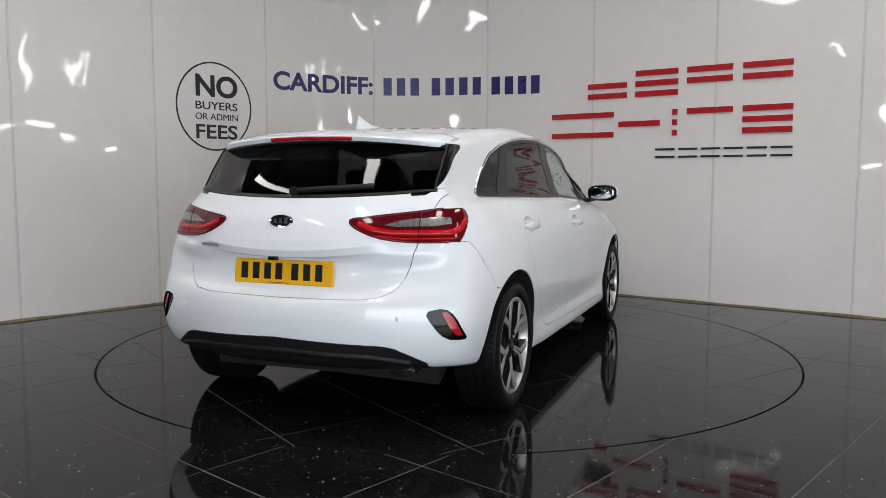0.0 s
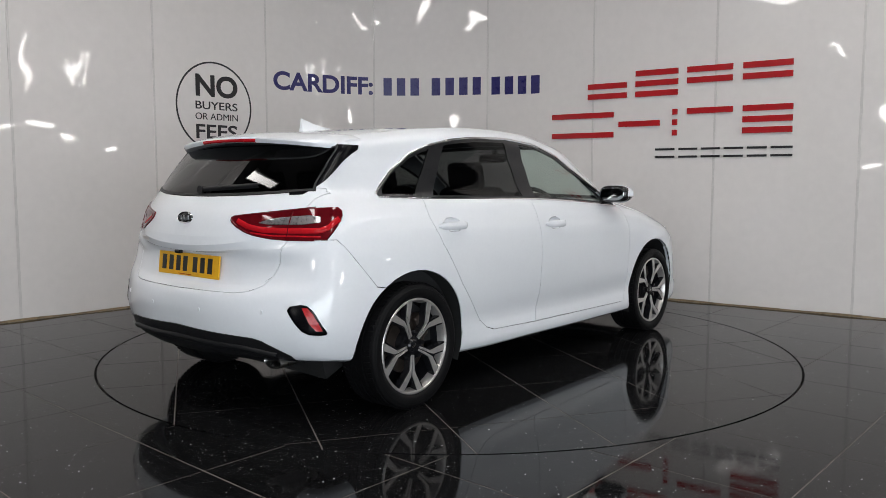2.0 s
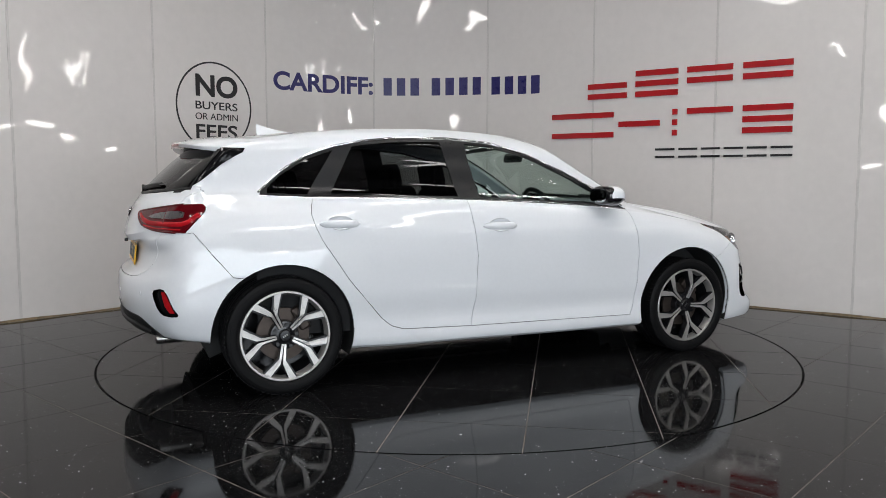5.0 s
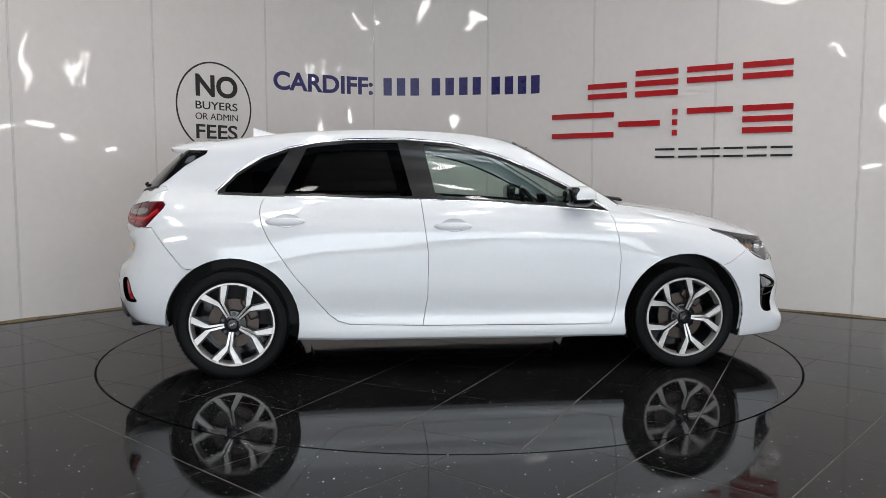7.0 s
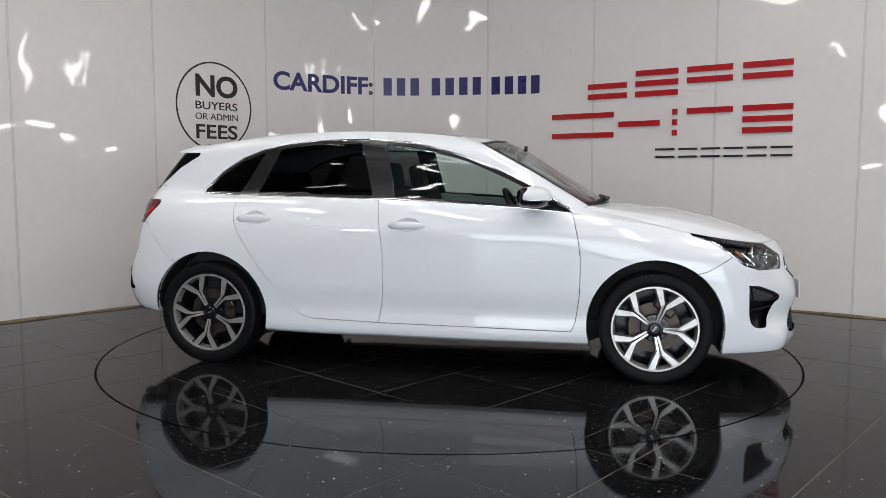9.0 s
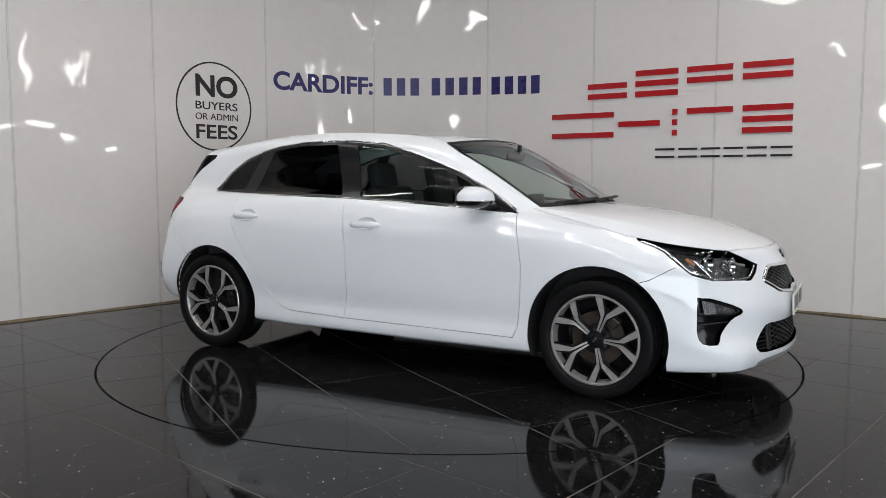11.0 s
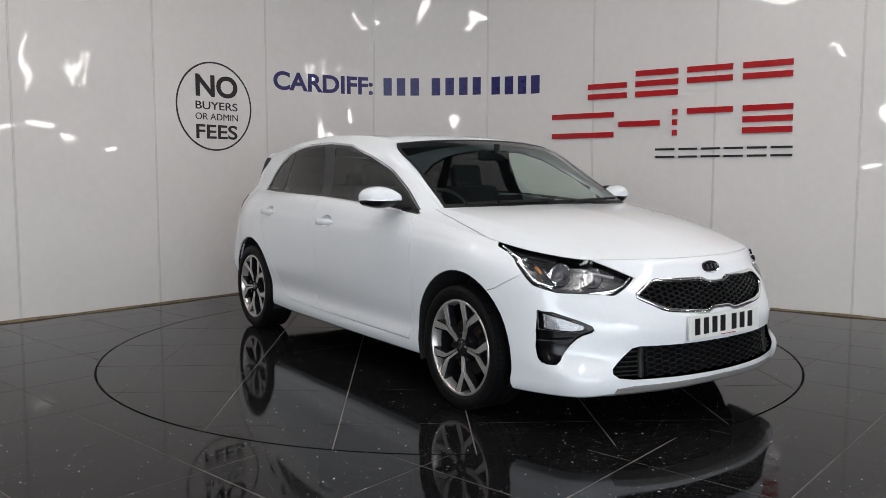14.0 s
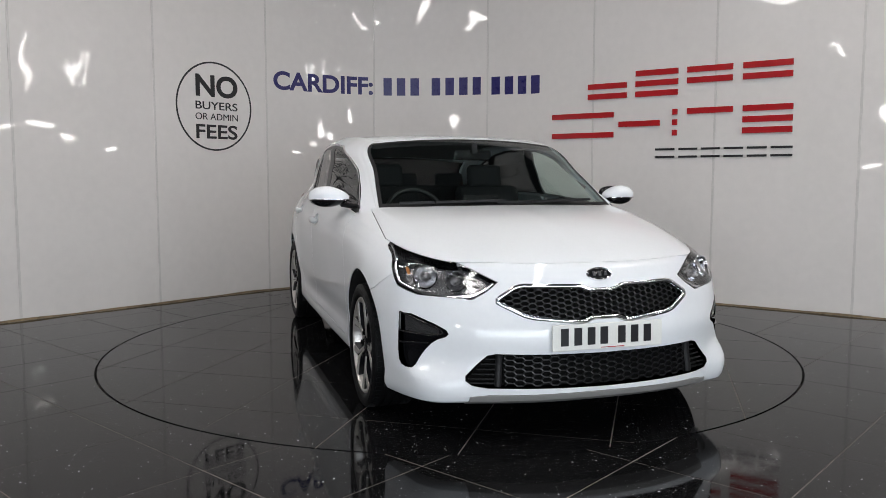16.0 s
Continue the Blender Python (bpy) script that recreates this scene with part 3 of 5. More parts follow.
P_FBUMP = [(1.718, 0.70), (1.60, 0.632), (1.50, 0.60), (1.50, 0.1), (2.3, 0.1), (2.3, 0.9), (1.95, 0.9)]
P_FINS = [(-1.80, 1.060), (-1.70, 1.124), (-1.60, 1.205), (-1.53, 1.248), (-1.485, 1.272), (-1.475, 1.292), (-1.9, 1.298), (-1.9, 1.05)]
P_LIP = [(-0.05, 0.232), (0.50, 0.226), (0.575, 0.216), (0.59, 0.1), (-0.05, 0.1)]
HUBZ, ARCH_R = 0.316, 0.372


def ring2(cx, cz, r, n=44):
    return [(cx + r * math.cos(a), cz + r * math.sin(a)) for a in np.linspace(0, 2 * math.pi, n, endpoint=False)]


def hood_points():
    rows = []
    n = 22
    for c in range(BRK + 1):
        a, b = SURF[c][V_K], SURF[c][V_B]
        f = c / BRK
        h = 0.054 * (1 - f) ** 0.6
        row = []
        for k in range(n + 1):
            v = k / n
            q = a + (b - a) * v
            row.append((q[0], q[1] + 0.012 * math.sin(math.pi * v) * (1 - f) * 0, q[2] + h * (math.sin(math.pi * v ** 0.8) if v > 0 else 0)))
        rows.append(row)
    return rows


def roof_points():
    top = SURF[:, -1]
    side = top[I3:I13 + 1]
    fr, re = top[:I3 + 1][::-1], top[I13:]
    ns, nw = len(side) - 1, 14

    def along(curve, w):
        f = w * (len(curve) - 1)
        i = min(int(f), len(curve) - 2)
        return curve[i] + (curve[i + 1] - curve[i]) * (f - i)
    rows = []
    tx = (side[:, 0] - side[0][0]) / (side[-1][0] - side[0][0])
    for i in range(ns + 1):
        s = tx[i]
        cl = fr[-1] + (re[-1] - fr[-1]) * s
        cl = np.array((cl[0], 0.0, cl[2] + 0.068 * (4 * s * (1 - s)) ** 0.8))
        row = []
        for k in range(nw + 1):
            w = k / nw
            a = side[i] * (1 - w) + cl * w
            a[2] = side[i][2] + (cl[2] - side[i][2]) * w * (2 - w)
            F, R = along(fr, w), along(re, w)
            bil = (1 - s) * ((1 - w) * side[0] + w * fr[-1]) + s * ((1 - w) * side[-1] + w * re[-1])
            bz0 = (1 - s) * (side[0][2] + (fr[-1][2] - side[0][2]) * w * (2 - w)) + s * (side[-1][2] + (re[-1][2] - side[-1][2]) * w * (2 - w))
            q = a + (1 - s) * F + s * R - bil
            q[2] = a[2] + (1 - s) * F[2] + s * R[2] - bz0
            row.append(tuple(q))
        rows.append(row)
    return rows


HANDLES = ((-0.068, 0.866), (-1.018, 0.896))


def cup_outline(hx, hz, k, n=28):
    """The rounded scoop behind a door handle."""
    return [(hx + 0.070 * k * math.cos(a), hz + 0.036 * k * math.sin(a)) for a in np.linspace(0, 2 * math.pi, n, endpoint=False)]


def half_body():
    bm = bmesh.new()
    tag = bm.faces.layers.int.new("tag")
    V = [[bm.verts.new(q) for q in col] for col in SURF]
    for c in range(len(V) - 1):
        for k in range(len(V[0]) - 1):
            if c < BRK and V_K <= k < V_B:
                continue
            f = bm.faces.new((V[c][k], V[c + 1][k], V[c + 1][k + 1], V[c][k + 1]))
            if V_B <= k < V_R:
                if c < I3:
                    f[tag] = WSCREEN
                elif c >= I13:
                    f[tag] = RWIN
    hood = hood_points()
    HV = []
    for c, row in enumerate(hood):
        HV.append([V[c][V_K]] + [bm.verts.new(q) for q in row[1:-1]] + [V[c][V_B]])
    for c in range(len(HV) - 1):
        for k in range(len(HV[0]) - 1):
            bm.faces.new((HV[c][k], HV[c + 1][k], HV[c + 1][k + 1], HV[c][k + 1]))[tag] = HOOD
    roof = roof_points()
    RV = []
    for i, row in enumerate(roof):
        r = [V[I3 + i][-1]]
        for k, q in enumerate(row[1:], 1):
            r.append(bm.verts.new(q))
        RV.append(r)
    for i in range(len(RV) - 1):
        for k in range(len(RV[0]) - 1):
            bm.faces.new((RV[i][k], RV[i + 1][k], RV[i + 1][k + 1], RV[i][k + 1]))[tag] = ROOF
    bmesh.ops.remove_doubles(bm, verts=bm.verts, dist=1e-5)
    side = lambda c: c.y > 0.5
    front = lambda c: c.x > 1.5
    rear = lambda c: c.x < -1.5

    def region(poly, axes, ok, t, over=(SHELL,), also=None, docut=True):
        if docut:
            cut(bm, poly, axes, ok)
        for f in bm.faces:
            if f[tag] in over:
                c = f.calc_center_median()
                if ok(c) and inside(poly, c[axes[0]], c[axes[1]]) and (also is None or also(c)):
                    f[tag] = t
    sd, fr_ = (0, 2), (1, 2)
    region(P_FINS, sd, lambda c: c.x < -1.4 and c.y > 0.55 and c.z > 1.05, FIN)
    region(DLO, sd, lambda c: side(c) and c.z > 0.9, TRIM)
    for p, t in ((P_FWIN, FWIN), (P_RWIN, RWIND), (P_QWIN, QWIN)):
        region(p, sd, lambda c: side(c) and c.z > 0.9, t, (TRIM,))
    cut(bm, P_TAILSIDE, sd, lambda c: rear(c) and c.y > 0.3 and c.z > 0.8)
    region(P_TAIL, fr_, lambda c: rear(c) and 0.78 < c.z < 1.05, TAIL, (SHELL,), lambda c: inside(P_TAILSIDE, c.x, c.z))
    region(P_TAILCLEAR, fr_, lambda c: rear(c) and 0.78 < c.z < 1.05, TAILCLEAR, (TAIL,))
    cut(bm, P_HEADSIDE, sd, lambda c: front(c) and c.y > 0.4 and 0.55 < c.z < 0.88)
    region(P_HEADFRONT, fr_, lambda c: front(c) and 0.55 < c.z < 0.88, HEAD, (SHELL,), lambda c: inside(P_HEADSIDE, c.x, c.z))
    region(P_GRILLE, fr_, front, GRILLE)
    region(P_LGRILLE, fr_, front, LGRILLE)
    region(P_FOG, fr_, front, FOG)
    region(P_LIP, fr_, lambda c: c.x > 1.9, LIP)
    region(P_REFL, fr_, rear, REFL)
    region(P_DIFF, fr_, lambda c: c.x < -1.75, DIFF)
    region(P_GATE, fr_, lambda c: c.x < -1.70 and c.z < 1.09, GATE)
    region(P_RDOOR, sd, lambda c: side(c) and c.z < 1.06, RDOOR)
    region(P_FDOOR, sd, lambda c: side(c) and c.z < 1.06, FDOOR)
    for cx in (-1.325, 1.325):
        region(ring2(cx, HUBZ, ARCH_R), sd, lambda c: c.y > 0.6 and c.z < 0.8 and abs(abs(c.x) - 1.325) < 0.45, ARCH, (SHELL, RDOOR, FDOOR))
        region([(cx - 0.36, HUBZ), (cx + 0.36, HUBZ), (cx + 0.36, 0.1), (cx - 0.36, 0.1)], sd, lambda c: c.y > 0.6 and c.z < 0.4, ARCH)
    for hx, hz in HANDLES:
        region(cup_outline(hx, hz, 1.0), sd, lambda c: side(c) and c.z < 1.0, CUP, (FDOOR, RDOOR))
    region(P_RBUMP, sd, lambda c: c.x < -1.45 and c.z < 0.9, RBUMP)
    region(P_FBUMP, sd, lambda c: c.x > 1.45 and c.z < 0.80, FBUMP)
    bm.normal_update()
    return bm, tag


HALF, TAG = half_body()
from mathutils.bvhtree import BVHTree
SKIN = BVHTree.FromBMesh(HALF)


def skin(u, v, way):
    """A point of the half body met from the side, front, rear or top, with its normal."""
    o, d = {"side": ((u, 3, v), (0, -1, 0)), "front": ((4, u, v), (-1, 0, 0)), "rear": ((-4, u, v), (1, 0, 0)), "top": ((u, v, 4), (0, 0, -1))}[way]
    p, n, _, _ = SKIN.ray_cast(Vector(o), Vector(d))
    return (p, n) if p else (Vector(o) + Vector(d) * 3, -Vector(d))


def normal_of(v):
    n = v.normal.copy()
    if abs(v.co.y) < 1e-4:
        n.y = 0
        n.normalize()
    return n


def corner_normal(v, f):
    """The normal of one face's corner, shared with neighbours that bend less than 24 degrees."""
    n = Vector()
    for g in v.link_faces:
        if g.normal.dot(f.normal) > 0.9135:
            n += g.normal * g.calc_area()
    if abs(v.co.y) < 1e-4:
        n.y = 0
    return n.normalized() if n.length > 1e-12 else f.normal.copy()


def extract(tags, sides=(1, -1)):
    """Points, normals, faces and corner normals of the tagged regions, on one or both sides of the car."""
    P, N, F, C, key = [], [], [], [], {}
    for s in sides:
        for f in HALF.faces:
            if f[TAG] not in tags:
                continue
            ix, cn = [], []
            for v in f.verts:
                k = (v.index, 0 if abs(v.co.y) < 1e-4 else s)
                if k not in key:
                    n = normal_of(v)
                    key[k] = len(P)
                    P.append(Vector((v.co.x, 0 if abs(v.co.y) < 1e-4 else s * v.co.y, v.co.z)))
                    N.append(Vector((n.x, s * n.y, n.z)))
                ix.append(key[k])
                c = corner_normal(v, f)
                cn.append((c.x, s * c.y, c.z))
            F.append(ix if s > 0 else ix[::-1])
            C.append(cn if s > 0 else cn[::-1])
    return P, N, F, C


HALF.verts.index_update()


def panel(name, tags, material, parent, sides=(1, -1), gap=0.0018, lip=0.02, sink=0.0, label=""):
    P, N, F, C = extract(tags, sides)
    if not F:
        return None
    for i in range(len(P)):
        P[i] = P[i] - N[i] * sink
    count = {}
    for f in F:
        for a, b in zip(f, f[1:] + f[:1]):
            count[(a, b)] = f
    edges = [(a, b) for (a, b) in count if (b, a) not in count]
    shift = {}
    for a, b in edges:
        if abs(P[a].y) < 1e-4 and abs(P[b].y) < 1e-4:
            continue
        d = N[a].cross(P[b] - P[a])
        if d.length > 1e-9:
            d.normalize()
            for k in (a, b):
                shift[k] = shift.get(k, Vector()) + d
    for k, d in shift.items():
        if d.length > 1e-6:
            shift[k] = d.normalized()
            P[k] = P[k] + shift[k] * gap
    if lip:
        dup = {}
        for k in {q for e in edges for q in e}:
            d = shift.get(k, Vector((0, 0, 1)))
            dup[k] = (len(P), len(P) + 1)
            P += [P[k].copy(), P[k] - N[k] * lip]
            N += [-d, -d]
        for a, b in edges:
            F.append([dup[b][0], dup[a][0], dup[a][1], dup[b][1]])
            C.append([tuple(N[k]) for k in F[-1]])
    me = bpy.data.meshes.new(name)
    me.from_pydata([tuple(q) for q in P], [], F)
    me.materials.append(material)
    me.update()
    me.shade_smooth()
    me.normals_split_custom_set([n for cn in C for n in cn])
    o = new(name, me)
    o.parent = parent
    if label:
        o["label"] = label
    return o


def tube(path, w, h, closed=False):
    """A flat bead along points with normals: w across, h proud."""
    bm = bmesh.new()
    n = len(path)
    P = []
    for i, (p, nn) in enumerate(path):
        a = path[(i - 1) % n][0] if closed or i else p
        b = path[(i + 1) % n][0] if closed or i < n - 1 else p
        t = (b - a).normalized()
        s = nn.cross(t).normalized()
        P.append([p + s * (w / 2) - nn * 0.003, p + s * (w / 2) * 0.8 + nn * h * 0.8, p + nn * h, p - s * (w / 2) * 0.8 + nn * h * 0.8, p - s * (w / 2) - nn * 0.003])
    grid_mesh(bm, P, closed)
    bmesh.ops.recalc_face_normals(bm, faces=bm.faces)
    for f in bm.faces:
        f.smooth = True
    return bm


def mirrored(path, s):
    return [(Vector((p.x, s * p.y, p.z)), Vector((n.x, s * n.y, n.z))) for p, n in path]


def resample(line, n):
    q = np.array(line)
    d = np.concatenate([[0], np.cumsum(np.hypot(*np.diff(q, axis=0).T))])
    t = np.linspace(0, d[-1], n)
    return list(zip(np.interp(t, d, q[:, 0]), np.interp(t, d, q[:, 1])))


def honeycomb(poly, cw, chh, depth, thick):
    """Hexagon lattice bars inside an outline on the nose, mirrored to the full width."""
    bm = bmesh.new()
    done = set()

    def bar(a, b):
        k = tuple(sorted((tuple(round(c, 4) for c in a), tuple(round(c, 4) for c in b))))
        m = ((a[0] + b[0]) / 2, (a[1] + b[1]) / 2)
        if k in done or not inside(poly, abs(a[0]), a[1]) or not inside(poly, abs(b[0]), b[1]):
            return
        done.add(k)
        pa, pb = skin(abs(a[0]), a[1], "front")[0], skin(abs(b[0]), b[1], "front")[0]
        pa, pb = Vector((pa.x - depth, a[0], a[1])), Vector((pb.x - depth, b[0], b[1]))
        d = (pb - pa).normalized()
        s = Vector((1, 0, 0)).cross(d).normalized() * thick / 2
        x = Vector((0.010, 0, 0))
        v = [bm.verts.new(q) for q in (pa + s, pb + s, pb - s, pa - s, pa + s - x, pb + s - x, pb - s - x, pa - s - x)]
        bm.faces.new(v[:4])
        bm.faces.new((v[0], v[4], v[5], v[1]))
        bm.faces.new((v[2], v[6], v[7], v[3]))
    lo, hi = min(q[1] for q in poly), max(q[1] for q in poly)
    W = max(q[0] for q in poly)
    nr, nc = int((hi - lo) / (chh * 0.5)) + 2, int(W / cw) + 2
    for r in range(-1, nr):
        for c in range(-nc, nc):
            y0 = c * cw + (cw / 2 if r % 2 else 0)
            z0 = lo + r * chh * 0.5
            h = [(y0 + cw * 0.333 * (2 / 2) * math.cos(a) * 1.0, z0 + chh * 0.577 * math.sin(a)) for a in [math.pi / 3 * k for k in range(6)]]
            for a, b in zip(h, h[1:] + h[:1]):
                bar(a, b)
    bmesh.ops.recalc_face_normals(bm, faces=bm.faces)
    return bm


def spin_profile(prof, seg=64, axis_y=True):
    """Lathe round the y axis: prof is (radius, y)."""
    bm = bmesh.new()
    grid_mesh(bm, [[(r * math.cos(a), y, r * math.sin(a)) for r, y in prof] for a in np.linspace(0, 2 * math.pi, seg, endpoint=False)], True)
    bmesh.ops.recalc_face_normals(bm, faces=bm.faces)
    return bm


def spoke_plate(outline, y_of, depth):
    """A plate with a face on y_of(r) and sides running back."""
    bm = bmesh.new()
    top = [bm.verts.new((x, y_of(math.hypot(x, z)), z)) for x, z in outline]
    low = [bm.verts.new((x, y_of(math.hypot(x, z)) - depth, z)) for x, z in outline]
    bm.faces.new(top)
    n = len(top)
    for i in range(n):
        bm.faces.new((top[i], top[(i + 1) % n], low[(i + 1) % n], low[i]))
    bmesh.ops.recalc_face_normals(bm, faces=bm.faces)
    return bm


def wheel(parent, x, s, turn, R):
    """One wheel, its outer face towards side s."""
    w = new("wheel")
    w.parent = parent
    w.matrix_basis = pose(x, s * 0.775, R, 0, 0, 0 if s > 0 else 180) @ pose(0, 0, 0, 0, turn, 0)
    prof = [(0.205, -0.105), (0.235, -0.112), (0.28, -0.113), (0.302, -0.105), (R - 0.004, -0.09), (R, -0.07)]
    for g in (-0.045, 0.0, 0.045):
        prof += [(R, g - 0.006), (R - 0.007, g - 0.005), (R - 0.007, g + 0.005), (R, g + 0.006)]
    prof += [(R, 0.07), (R - 0.004, 0.088), (0.303, 0.103), (0.292, 0.109), (0.288, 0.1095), (0.286, 0.1115), (0.268, 0.1125), (0.252, 0.110), (0.246, 0.106), (0.239, 0.098), (0.227, 0.09)]
    tyre = smooth(part("tyre", spin_profile(prof, 72), RUBBER, w, "black road tyre with grooved tread"), 35)
    bm = bmesh.new()
    for k in range(72):
        a = 2 * math.pi * k / 72
        for sgn in (1, -1):
            m = Matrix.Rotation(-a, 4, "Y") @ Matrix.Translation((R - 0.0015, sgn * 0.078, 0)) @ Matrix.Rotation(sgn * 0.15, 4, "X")
            box(bm, 0, 0, 0, 0.004, 0.034, 0.017, m)
    tagged(part("tread", bm, RUBBER, w), kind="stuff")
    smooth(part("rim", spin_profile([(0.2385, 0.100), (0.2355, 0.103), (0.2275, 0.103), (0.224, 0.098), (0.214, 0.06), (0.205, -0.09)], 72), ALLOY, w, "bright machined rim edge"), 30)
    smooth(part("barrel", spin_profile([(0.2235, 0.090), (0.212, 0.05), (0.204, -0.09), (0.06, -0.095)], 48), ALLOYDK, w), 30)
    face = lambda r: 0.090 + 0.010 * min(1, r / 0.2) - 0.012 * max(0, 1 - r / 0.09)
    for k in range(5):
        c, sn = math.cos(radians(72 * k + 90)), math.sin(radians(72 * k + 90))
        rot = lambda o: [(c * a - sn * b, sn * a + c * b) for a, b in o]
        for sg in (1, -1):
            # thin ridge along the stem, opening into a broad leg that runs to the rim
            leg = [(0.046, sg * 0.002), (0.120, sg * 0.004), (0.150, sg * 0.007), (0.2225, sg * 0.050), (0.2175, sg * 0.067), (0.2105, sg * 0.084), (0.137, sg * 0.026), (0.124, sg * 0.0165), (0.046, sg * 0.0115)]
            if sg < 0:
                leg = leg[::-1]
            part("spoke", spoke_plate(rot(leg), face, 0.006), ALLOY, w)
            fat = [(0.045, 0.0), (0.158, 0.0), (0.2240, sg * 0.043), (0.2170, sg * 0.068), (0.2060, sg * 0.093), (0.130, sg * 0.030), (0.118, sg * 0.0215), (0.045, sg * 0.0165)]
            if sg < 0:
                fat = fat[::-1]
            part("spoke_body", spoke_plate(rot(fat), lambda r: face(r) - 0.004, 0.035), ALLOYDK, w)
        a = radians(72 * k + 54)
        bm = bmesh.new()
        cyl(bm, Matrix.Translation((0.058 * math.cos(a), 0.085, 0.058 * math.sin(a))) @ Matrix.Rotation(math.pi / 2, 4, "X"), 0.011, 0.011, 0.024, 6)
        part("wheel_nut", bm, GLOSSBK, w)
    smooth(part("hub", spin_profile([(0.0, 0.090), (0.026, 0.089), (0.031, 0.085), (0.034, 0.080), (0.074, 0.074), (0.078, 0.05), (0.08, 0.0)], 40), ALLOYDK, w), 30)
    bm = bmesh.new()
    for dx in (-0.011, 0.0, 0.011):
        box(bm, dx, 0.0905, 0, 0.007, 0.002, 0.009)
    part("hub_badge", bm, SATIN, w)
    smooth(part("brake_disc", spin_profile([(0.07, 0.030), (0.075, 0.034), (0.140, 0.034), (0.142, 0.020), (0.07, 0.018)], 48), DISC, w, "steel brake disc"), 30)
    bm = bevelled(-0.12, 0.03, 0.03, 0.06, 0.06, 0.13, 0.012)
    part("brake_caliper", bm, DISC, w)
    return w


def plate(parent, name, x, z, face, tilt, material, label):
    """A registration plate; its characters are plain bars."""
    m = pose(x, 0, z, 0, tilt, 0)
    bm = bevelled(0, 0, 0, 0.008, 0.52, 0.111, 0.003)
    bmesh.ops.transform(bm, matrix=m, verts=bm.verts)
    o = part(name, bm, material, parent, label)
    xs = [-0.205, -0.143, -0.081, -0.021, 0.063, 0.125, 0.187]
    for i, y in enumerate(xs):
        bm = bmesh.new()
        box(bm, face * 0.0048, y * face, 0.003, 0.0016, 0.036, 0.074)
        bmesh.ops.transform(bm, matrix=m, verts=bm.verts)
        part("character_bar", bm, BLACKINK, o)
    bm = bmesh.new()
    box(bm, face * 0.0045, 0.02, -0.048, 0.0012, 0.11, 0.003)
    bmesh.ops.transform(bm, matrix=m, verts=bm.verts)
    part("maker_bar", bm, REDSIGN, o)
    return o


def badge(parent, x, z, face, tilt):
    bm = ellipsoid(0, 0, 0, 0.008, 0.058, 0.029)
    bmesh.ops.transform(bm, matrix=pose(x, 0, z, 0, tilt, 0), verts=bm.verts)
    b = smooth(part("badge", bm, GLOSSBK, parent, "black oval badge with chrome rim"), 60)
    bm = bmesh.new()
    ring = []
    for a in np.linspace(0, 2 * math.pi, 40, endpoint=False):
        c, s = math.cos(a), math.sin(a)
        ring.append([(face * 0.002, 0.061 * c, 0.031 * s), (face * 0.009, 0.057 * c, 0.028 * s), (face * 0.006, 0.052 * c, 0.023 * s)])
    grid_mesh(bm, ring, True)
    for y in (-0.028, 0.0, 0.028):
        box(bm, face * 0.008, y, 0, 0.004, 0.014, 0.022)
    bmesh.ops.transform(bm, matrix=pose(x, 0, z, 0, tilt, 0), verts=bm.verts)
    part("badge_ring", bm, CHROME, b)


def seat(parent, x, y):
    o = part("seat", bevelled(x, y, 0.50, 0.50, 0.50, 0.16, 0.05, pose(0, 0, 0, 0, -6, 0), 3), FABRIC, parent)
    part("backrest", bevelled(x - 0.27, y, 0.78, 0.13, 0.47, 0.62, 0.05, pose(0, 0, 0, 0, -18, 0), 3), FABRIC, o)
    part("headrest", bevelled(x - 0.405, y, 1.145, 0.09, 0.25, 0.17, 0.035, pose(0, 0, 0, 0, -12, 0), 3), FABRIC, o)
    for k in (-0.05, 0.05):
        bm = bmesh.new()
        cyl(bm, Matrix.Translation((x - 0.39, y + k, 1.06)), 0.006, 0.006, 0.1, 8)
        part("headrest_post", bm, CHROME, o)


